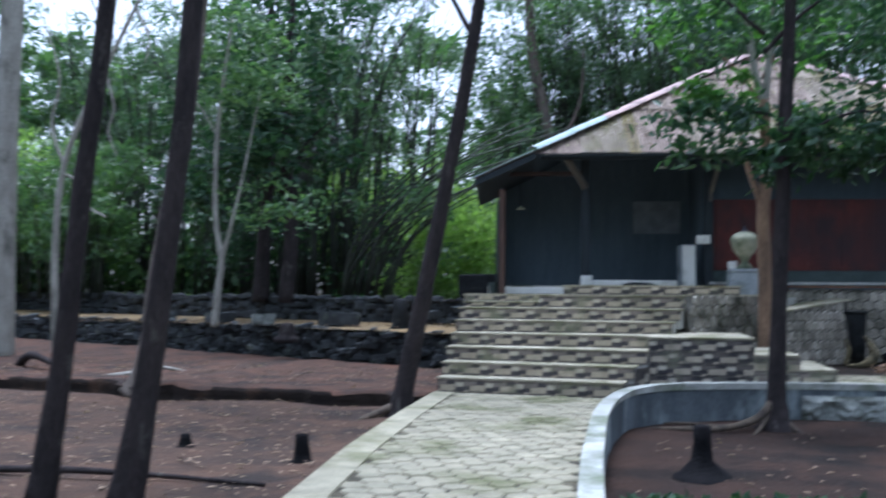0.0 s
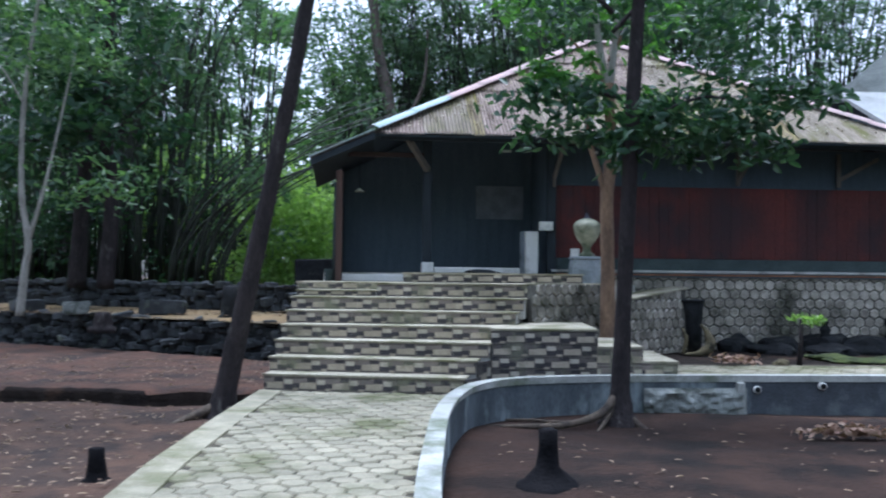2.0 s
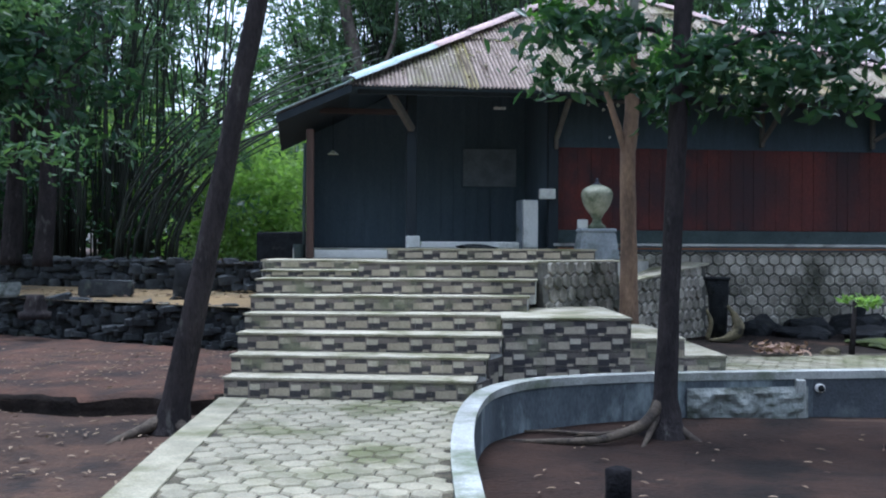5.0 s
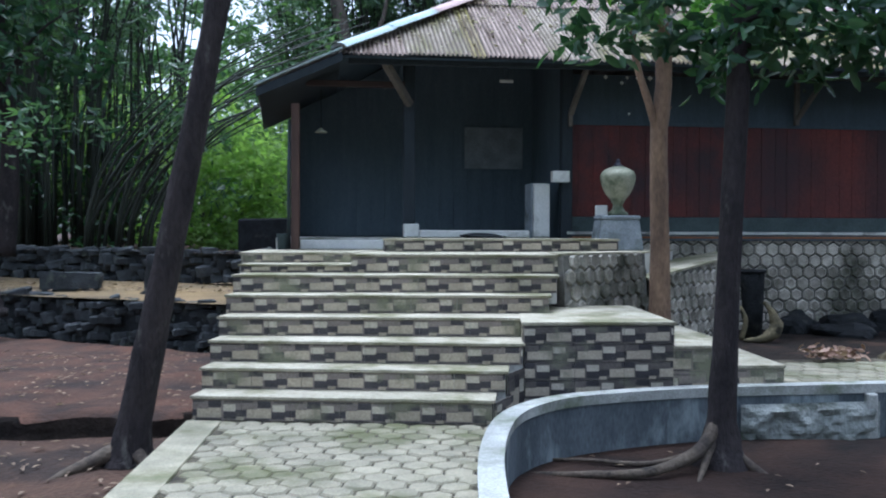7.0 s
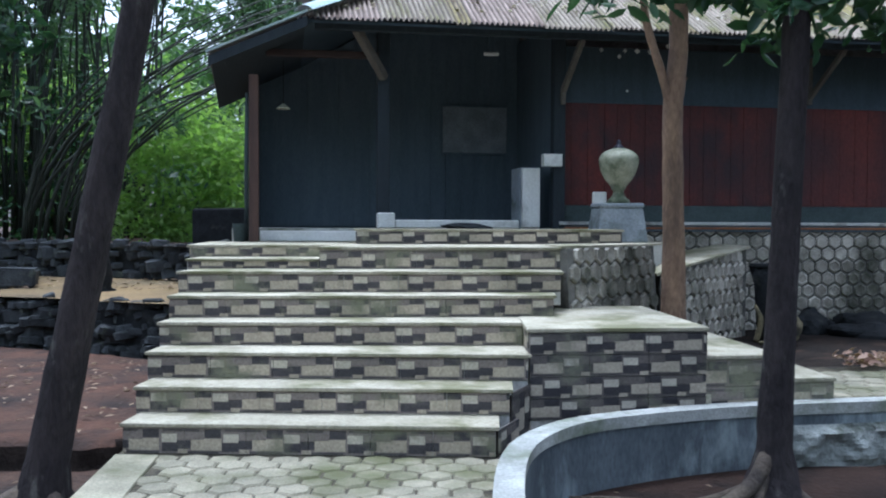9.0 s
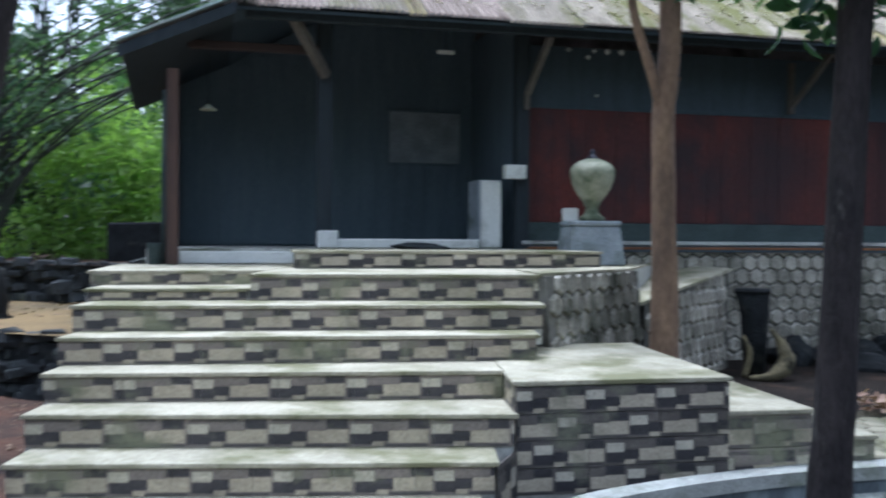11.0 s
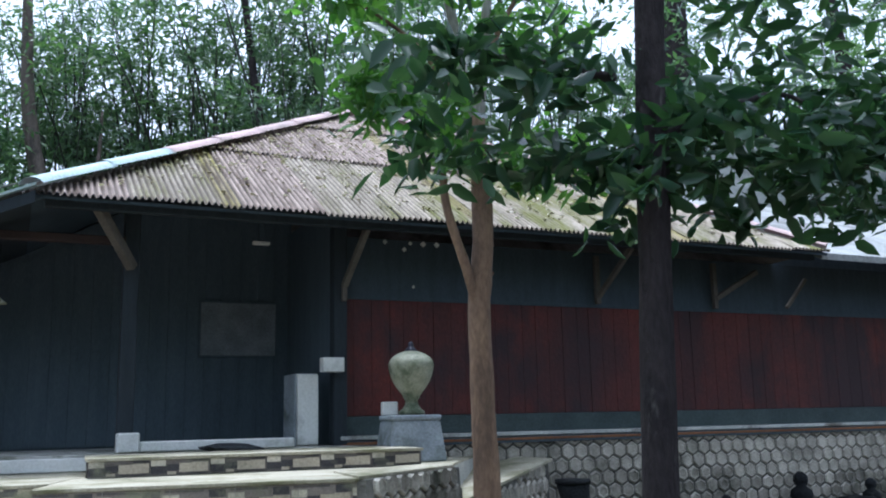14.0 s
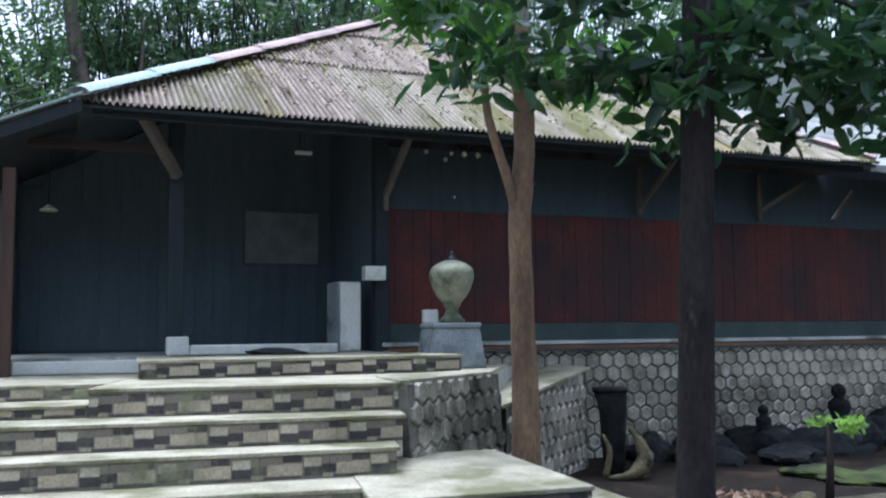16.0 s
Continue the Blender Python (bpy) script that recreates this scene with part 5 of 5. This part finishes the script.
tree("bare_sapling", (-7.7, 9.9, -0.30), [(0, 0, 0), (-0.1, 0, 1.6), (0.0, 0, 3.0), (0.5, 0.1, 4.2), (1.3, 0.1, 5.6)], [0.05, 0.042, 0.036, 0.03, 0.012], M_BARKPALE, "thin pale leafless sapling with crooked twigs",
     limbs=[([(0.0, 0, 3.0), (-0.2, 0, 3.5), (-0.1, 0, 4.1), (-0.4, 0, 4.9)], 0.024, 0.008), ([(0.5, 0.1, 4.2), (0.45, 0.1, 4.7), (0.2, 0.1, 5.2), (0.25, 0.1, 5.9)], 0.022, 0.008), ([(0.0, 0, 2.9), (0.25, 0, 2.75), (0.35, 0, 2.5), (0.62, 0, 2.35)], 0.022, 0.01),
            ([(0.5, 0.1, 4.1), (0.62, 0.1, 3.7), (0.55, 0.1, 3.4), (0.68, 0.1, 3.1)], 0.018, 0.007), ([(0.9, 0.1, 4.9), (1.1, 0.1, 4.5), (1.05, 0.1, 4.2)], 0.018, 0.006)], seed=41)

# ---- garden bed under the hexagon wall ----
bed = sheet("garden_bed", [[(0.55 + (13.5 - 0.55) * i / 40 + dx, (13.70 + 2.75 * i / 40) + dy, 0.10) for i in range(41)] for dx, dy in ((0, 0), (-0.1, 0.8), (-0.3, 1.6), (-0.5, 2.6), (-0.7, 3.4))], M_DARKSOIL, "dark earth of a narrow garden bed", "garden bed", 0.03, 21)


def rock(name, at, size, material, label, category, seed, squash=0.6):
    bm = bmesh.new()
    bmesh.ops.create_icosphere(bm, subdivisions=3, radius=0.5)
    for v in bm.verts:
        n0 = noise.noise(v.co * 2.2 + Vector((seed * 3.1, 0, 0)))
        n1 = noise.noise(v.co * 6.0 + Vector((0, seed * 2.3, 0)))
        v.co *= 1 + 0.45 * n0 + 0.14 * n1
        v.co = Vector((v.co.x * size[0], v.co.y * size[1], max(-0.3, v.co.z * squash) * size[2]))
    ob = part(name, bm, material)
    ob.matrix_world = pose(*at, 0, 0, seed * 47)
    return tagged(ob, label, category)


def at_house(s, o, z):
    return tuple(HOUSE_M @ Vector((s, o, z)))


for i, (s, o, w, h) in enumerate(((5.9, 0.45, 0.5, 0.35), (6.6, 0.5, 0.7, 0.3), (7.3, 0.35, 0.6, 0.4), (7.9, 0.1, 0.8, 0.35), (8.6, 0.25, 0.7, 0.45), (9.3, 0.4, 0.8, 0.5), (6.2, -0.1, 0.5, 0.2), (7.0, -0.4, 0.5, 0.2))):
    rock("rock", at_house(s, o, 0.14), (w * 1.5, w * 0.9, h * 2.2), M_BLACK, "dark wet rock in the garden bed", "rock", i + 1)
for i, (x, y, w, h) in enumerate(((4.0, 14.95, 0.9, 0.22), (4.6, 15.3, 1.0, 0.3), (5.3, 15.3, 1.1, 0.26), (3.7, 15.35, 0.7, 0.3), (5.9, 15.7, 1.0, 0.35))):
    rock("mossy_mound", (x, y, 0.14), (w * 1.3, w * 0.7, h * 0.8), M_MOSS, "low mound covered in bright moss", "moss", i + 11, 0.5)
# small dark garden statues, plain turned shapes
for s, o, h in ((8.42, 0.30, 0.62), (7.25, 0.25, 0.42), (9.55, 0.30, 0.5)):
    st = new("statue", lathe("statue", [(0.10 * h / 0.6, 0), (0.13 * h / 0.6, 0.02), (0.12 * h / 0.6, 0.2 * h), (0.10 * h / 0.6, 0.4 * h), (0.13 * h / 0.6, 0.55 * h), (0.12 * h / 0.6, 0.66 * h), (0.055 * h / 0.6, 0.74 * h), (0.085 * h / 0.6, 0.82 * h), (0.08 * h / 0.6, 0.92 * h), (0.03 * h / 0.6, 1.0 * h)], M_BLACK, 12))
    st.matrix_world = HOUSE_M @ pose(s, o, 0.22)
    tagged(st, "small dark weathered garden statue", "statue")
rock("garden_stone", (2.72, 14.10, 0.14), (0.22, 0.17, 0.22), M_DRIFT, "tan squat stone at the edge of the walkway", "rock", 23, 0.7)
# black pipe end and pale dead wood by the planter wall
pipe = hold("drain_spout", pose(1.84, 15.95, 0.12), "black drain spout standing by the planter wall", "drain pipe")
child("spout", tube("spout", [(0, 0, 0.0), (0.0, 0, 0.35), (0.0, 0, 0.6), (-0.02, 0.02, 0.8)], [0.10, 0.12, 0.13, 0.16], M_BLACK, 14, 0.1), pipe)
child("rim", tube("rim", [(-0.02, 0.02, 0.78), (-0.02, 0.02, 0.82)], [0.175, 0.175], M_BLACK, 14), pipe)
dead = hold("dead_wood", pose(1.86, 15.70, 0.10), "pale curved dead wood in the garden bed", "dead wood")
child("stem", tube("stem", curve_points([(0.06, 0.05, 0.47), (0.15, 0, 0.32), (0.17, -0.05, 0.16), (0.02, -0.1, 0.05), (-0.2, -0.1, 0.03)], 5), [0.022 + 0.055 * math.sin(math.pi * k / 20) ** 2 for k in range(21)], M_DRIFT, 12, 0.45, 4), dead)
child("branch", tube("branch", curve_points([(-0.22, 0, 0.42), (-0.17, -0.03, 0.25), (-0.22, -0.05, 0.03)], 4), [0.012, 0.018, 0.024, 0.03, 0.03, 0.028, 0.03, 0.032, 0.03], M_DRIFT, 8, 0.4, 5), dead)
# small plants
sap = hold("seedling", pose(2.95, 14.12, 0.12), "small bright green seedling with feathery leaves", "plant")
child("stem", tube("stem", [(0, 0, 0), (0.02, 0, 0.3), (0.03, 0, 0.62)], [0.036, 0.03, 0.02], M_BARK, 8, 0.2), sap)
child("leaves", leaf_mesh("leaves", cloud((0.12, 0, 0.62), (0.22, 0.18, 0.06), 170, 41, 8), 0.07, 0.03, M_LEAFLIT, 0.2, 41), sap)

# ---- small things about the porch ----
lamp = hold("hanging_lamp", HOUSE_M @ pose(-0.22, 0.6, 2.58), "small pale enamel lamp hanging in the porch", "lamp")
child("shade", lathe("shade", [(0.075, 0.0), (0.078, 0.006), (0.05, 0.028), (0.02, 0.05), (0.012, 0.06)], M_URN, 16), lamp, None, "pale enamel shade")
child("cord", tube("cord", [(0, 0, 0.055), (0, 0, 0.52)], [0.004, 0.004], M_BLACK, 6), lamp)
tubel = hold("tube_lamp", HOUSE_M @ pose(2.2, 1.2, 3.36), "short unlit white tube lamp under the porch roof", "lamp")
part("tube", block(-0.09, 0.09, -0.02, 0.02, -0.02, 0.02, 0.008), M_WHITE, tubel)
part("bracket", block(-0.03, 0.03, -0.015, 0.015, 0.021, 0.60, 0.004), M_BACKWOOD, tubel)
dp = hold("down_pipe", HOUSE_M @ pose(-0.60, 0.34, 1.16), "thin grey-green pipe beside the porch post", "pipe")
child("pipe", tube("pipe", [(0, 0, 0), (0, 0, 0.8), (0.01, 0, 1.55)], [0.022, 0.022, 0.022], M_SILL, 8), dp)
bucket = new("bucket", lathe("bucket", [(0.075, 0), (0.08, 0.005), (0.10, 0.24), (0.105, 0.25), (0.098, 0.25), (0.09, 0.22), (0.075, 0.02)], M_SILL, 18))
bucket.matrix_world = HOUSE_M @ pose(-0.66, 0.16, 1.162) @ Matrix.Scale(0.75, 4)
tagged(bucket, "grey-green plastic bucket beside the porch post", "bucket")
rag = rock("floor_cloth", at_house(1.72, 0.16, 1.335), (0.52, 0.2, 0.16), M_STONE, "crumpled dark cloth on the top step", "cloth", 0, 0.5)
rag.matrix_world = HOUSE_M @ pose(1.72, 0.16, 1.325)

# ---- kerb details ----
for x, y, z in ((2.08, 12.47, 0.0), (2.83, 12.63, 0.04)):
    pp = hold("drain_pipe", pose(x, y, z, 90, 0, 12), "short white plastic drain pipe end in the kerb", "drain pipe")
    child("pipe", tube("pipe", [(0, 0, -0.05), (0, 0, 0.10)], [0.042, 0.042], M_WHITE, 16), pp)
    # A black disc on the closed end stands for the shade inside the pipe.
    child("bore", tube("bore", [(0, 0, 0.101), (0, 0, 0.1035)], [0.034, 0.034], M_BLACK, 16), pp, None, "black disc for the shade inside the pipe")
bm = block(-0.05, 0.05, -0.035, 0.03, -0.4, 0.083, 0.01, 0.003)
bmesh.ops.transform(bm, matrix=pose(1.90, 12.355, 0, 0, 0, 13.5), verts=bm.verts)
part("pilaster", bm, M_KERB, kerb, "pale rendered pilaster")
k0, k1 = Vector((0.78, 12.09, 0)), Vector((1.95, 12.37, 0))
patch = hold("rubble_facing", Matrix(), "rough pale rubble patch in the kerb face", "stone facing", kind="structure")
verts, faces = [], []
for a in range(70):
    p = k0.lerp(k1, a / 69)
    for c in range(15):
        z = -0.34 + 0.36 * c / 14
        edge = min(1.0, a / 4, (69 - a) / 4, c / 2 + 0.3, (14 - c) / 2)
        n0 = noise.noise(Vector((p.x * 5, z * 9, 1))) + 0.6 * noise.noise(Vector((p.x * 13, z * 17, 5)))
        push = (0.035 + 0.05 * n0) * edge
        verts.append((p.x + 0.24 * push + 0.03, p.y - push - 0.005, z))
for a in range(69):
    for c in range(14):
        q = a * 15 + c
        faces.append((q, q + 15, q + 16, q + 1))
child("rubble", mesh_of("rubble", verts, faces, M_STONEPALE, False), patch)

# ---- stumps, blocks, branches on the earth ----
def stump(at, r, h, flare, material, label, seed):
    ob = new("stump", lathe("stump", [(r * flare, -0.1), (r * flare, 0.0), (r * flare * 0.72, 0.08 * h), (r * 1.25, 0.35 * h), (r, 0.7 * h), (r * 0.95, h), (r * 0.5, h * 1.03), (0.002, h * 1.0)], material, 14))
    for v in ob.data.vertices:
        k = 1 + 0.25 * noise.noise(Vector((v.co.x * 6 + seed, v.co.y * 6, v.co.z * 3)))
        v.co.x *= k; v.co.y *= k
    ob.location = at
    return tagged(ob, label, "tree stump")


stump((-0.16, 8.36, -0.30), 0.075, 0.42, 3.9, M_STUMPBLACK, "black tree stump with flared base", 1)
stump((-3.5, 7.93, -0.30), 0.06, 0.24, 2.0, M_STUMPBLACK, "small dark stump in the earth", 2)
stump((-4.9, 8.3, -0.30), 0.05, 0.12, 1.8, M_STUMPBLACK, "small dark stump in the earth", 3)
stump((-6.2, 17.75, 0.47), 0.14, 0.55, 1.5, M_BLACK, "dark upright stump on the terrace", 4)
stump((-8.15, 16.75, 0.30), 0.13, 0.26, 1.6, M_BARK, "dark brown stump at the terrace edge", 5)
for i, (x, y, w, d, h, material) in enumerate(((-7.7, 18.2, 0.85, 0.5, 0.26, M_STONE), (-9.0, 17.35, 0.42, 0.4, 0.26, M_STONEPALE), (-10.6, 18.4, 0.6, 0.4, 0.22, M_STONE), (-12.8, 19.4, 0.7, 0.4, 0.22, M_STONE))):
    bm = block(-w / 2, w / 2, -d / 2, d / 2, 0, h, 0.0, 0.02)
    bmesh.ops.bevel(bm, geom=list(bm.edges), offset=0.03, segments=2, affect='EDGES')
    ob = part("stone_block", bm, material)
    ob.matrix_world = pose(x, y, 0.47, 0, 0, 20 + 15 * i)
    tagged(ob, "rough stone block lying on the terrace", "stone block")
bench = tagged(part("stone_bench", block(-6.2, -4.95, 21.7, 22.1, 0.88, 1.60, 0.03, 0.02), M_BLACK), "dark block under the bamboo", "stone block")
for pts, r, material in (([(-6.2, 6.5, -0.27), (-5.0, 6.7, -0.24), (-4.2, 6.85, -0.26), (-3.3, 6.9, -0.28)], 0.035, M_BARK), ([(-9.4, 12.8, -0.2), (-8.7, 12.9, -0.1), (-8.1, 12.7, -0.2)], 0.05, M_BARKPALE), ([(-9.5, 13.6, -0.2), (-8.8, 13.5, -0.05), (-8.3, 13.7, -0.15)], 0.04, M_BARKPALE), ([(-12, 14, -0.2), (-11, 13.2, 0.1), (-10.2, 13.0, -0.1)], 0.09, M_BARK)):
    q = curve_points(pts, 5)
    ob = new("fallen_branch", tube("fallen_branch", q, [r * (1 - 0.6 * i / (len(q) - 1)) for i in range(len(q))], material, 8, 0.2, 3))
    tagged(ob, "fallen bare branch lying on the earth", "branch")

# raised earth behind a low eroded dark face across the grove-side bed
STEP = curve_points([(-3.55, 12.1, 0), (-4.2, 11.86, 0), (-5.6, 11.72, 0), (-7.2, 11.68, 0), (-10, 11.9, 0), (-14, 11.6, 0), (-24, 12.0, 0)], 36)


def step_back(x):
    return 15.45 + max(0.0, -4.0 - x) * 0.39


rows = [[] for _ in range(15)]
for p in STEP:
    k = noise.noise(Vector((p.x * 1.7, 0, 4))) + 0.6 * noise.noise(Vector((p.x * 5.5, 2, 8)))
    y, rise = p.y + 0.10 * k, 0.17 + 0.03 * k
    for r, (dy, z) in enumerate(((-0.14, -0.40), (-0.05, -0.31), (0.0, -0.24), (-0.02, -0.33 + rise), (0.05, -0.29 + rise))):
        rows[r].append((p.x, y + dy + 0.03 * noise.noise(Vector((p.x * 9, r, 1))), z))
    for r in range(10):
        t = (r + 1) / 10
        rows[5 + r].append((p.x, y + 0.05 + (step_back(p.x) - y) * t, -0.29 + rise * (1 - 0.3 * t) + 0.05 * t))
sheet("raised_ground", rows[3:], M_REDSOIL, "raised red earth strewn with dry leaves", "ground", 0.02, 13)
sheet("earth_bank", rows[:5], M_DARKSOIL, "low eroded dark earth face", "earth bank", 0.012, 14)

# low plants along the near edge of the earth bed
for i in range(14):
    x = -0.50 + 0.21 * i
    lp = hold("low_plant", pose(x, 7.0 + 0.05 * i + 0.10 * math.sin(i * 2.1), -0.32), "low dark green bedding plant", "plant", "bedding plants")
    child("leaves", leaf_mesh("leaves", cloud((0, 0, 0.06), (0.13, 0.10, 0.05), 90, 60 + i, 7), 0.08, 0.04, M_LEAF, -0.3, 60 + i), lp)

# ---- dry leaves ----
def litter(name, count, x0, x1, y0, y1, z_fn, seed, size, label):
    g = np.random.default_rng(seed)
    p = np.stack([g.uniform(x0, x1, count), g.uniform(y0, y1, count), np.zeros(count)], 1)
    keep = np.array([z_fn(a, b) is not None for a, b, _ in p])
    p = p[keep]
    p[:, 2] = [z_fn(a, b) for a, b, _ in p]
    tagged(new(name, leaf_mesh(name, p, size, size * 0.36, M_LITTER, 0.0, seed, 0.93)), label, "leaf litter", kind="stuff")


def earth_z(x, y):
    if side_at(LEFT, y) - 0.05 < x < side_at(RIGHT, min(y, 11)) + 0.2 and y < 11.4:
        return None
    if x < -3.6 and y > 11.6:
        return None if y < 12.2 else -0.10 + 0.02 * noise.noise(Vector((x, y, 0)))
    return -0.30 + 0.05 * noise.noise(Vector((x * 0.6, y * 0.6, 0))) + 0.02 * noise.noise(Vector((x * 2.3, y * 2.3, 0))) + 0.025


litter("leaf_litter", 3800, -12, -2.2, 4, 15.5, earth_z, 71, 0.072, "scattered dry leaves on the earth")
litter("leaf_litter", 330, -0.6, 7, 5, 11.6, lambda x, y: None if earth_z(x, y) is None else earth_z(x, y) + 0.025, 72, 0.07, "scattered dry leaves on the earth")
litter("leaf_litter", 700, -14, -4.2, 17.5, 20, lambda x, y: 0.50, 73, 0.10, "scattered dry leaves on the terrace")
for x, y, z, n, wide in ((2.6, 10.9, -0.25, 240, 0.42), (3.25, 10.8, -0.25, 150, 0.34), (2.1, 13.85, 0.17, 140, 0.28)):
    c = cloud((x, y, z + 0.04), (wide, 0.17, 0.055), n, int(x * 10), 8)
    c[:, 2] = np.maximum(c[:, 2], z + 0.01)
    tagged(new("leaf_pile", leaf_mesh("leaf_pile", c, 0.085, 0.042, M_PILE, 0.0, 80, 0.5)), "small heap of dry brown leaves", "leaf pile", kind="stuff")

g = np.random.default_rng(91)
pts = []
while len(pts) < 1500:
    s, o = g.uniform(0.2, RUN - 0.2), g.uniform(0.1, 4.2) ** 1.0
    if o < front_top(s) - 0.1 and g.random() < 0.25 + 0.18 * o:
        pts.append(tuple(HOUSE_M @ Vector((s, o, front_z(s, o) + 0.045))))
tagged(new("roof_litter", leaf_mesh("roof_litter", np.array(pts), 0.055, 0.035, M_PALELITTER, 0.0, 91, 0.85)), "fallen dry leaves on the roof sheets", "leaf litter", kind="stuff")

# ---- pavers, last ----
pav_me = raw_mesh("paver", hex_bm(0.097, 0.05, 0.012), M_PAVER)


def lay(parent, inside, x0, x1, y0, y1, z, turn, near, limit=300):
    w, h = 0.097 * math.sqrt(3) + 0.009, 0.097 * 1.5 + 0.008
    ct, st_ = math.cos(radians(turn)), math.sin(radians(turn))
    far_v, far_f, count = [], [], 0
    base_v = [v.co.copy() for v in pav_me.vertices]
    base_f = [tuple(p.vertices) for p in pav_me.polygons]
    for j in range(int((y1 - y0) / h)):
        for i in range(int((x1 - x0) / w)):
            u, v = w * (i + 0.5 * (j % 2)), h * j
            x, y = x0 + u * ct - v * st_, y0 + u * st_ + v * ct
            if not inside(x, y):
                continue
            m = pose(x, y, z + rng.uniform(-0.008, 0.004), rng.normal(0, 1.1), rng.normal(0, 1.1), turn + rng.normal(0, 2.0))
            if near(x, y) and count < limit:
                child("paver", pav_me, parent, m)
                count += 1
            else:
                o = len(far_v)
                far_v += [m @ q for q in base_v]
                far_f += [tuple(o + q for q in f) for f in base_f]
    if far_v:
        tagged(child("far_pavers", mesh_of("far_pavers", far_v, far_f, M_PAVER), parent), kind="stuff")


lay(path, lambda x, y: side_at(LEFT, y) + 0.27 < x < side_at(RIGHT, y) - 0.03 and y < 11.17, -4.2, 1.6, -5, 11.3, 0.0, 0, lambda x, y: y > 6.9)
lay(walkway, lambda x, y: (1.26 if y < 13.95 else 0.6) < x < 13.5 and 12.40 + 0.225 * (x - 1.3) < y < 13.60 + 0.206 * (x - 0.5), 1.2, 14, 12.2, 13.7, 0.15, 12, lambda x, y: x < 7)
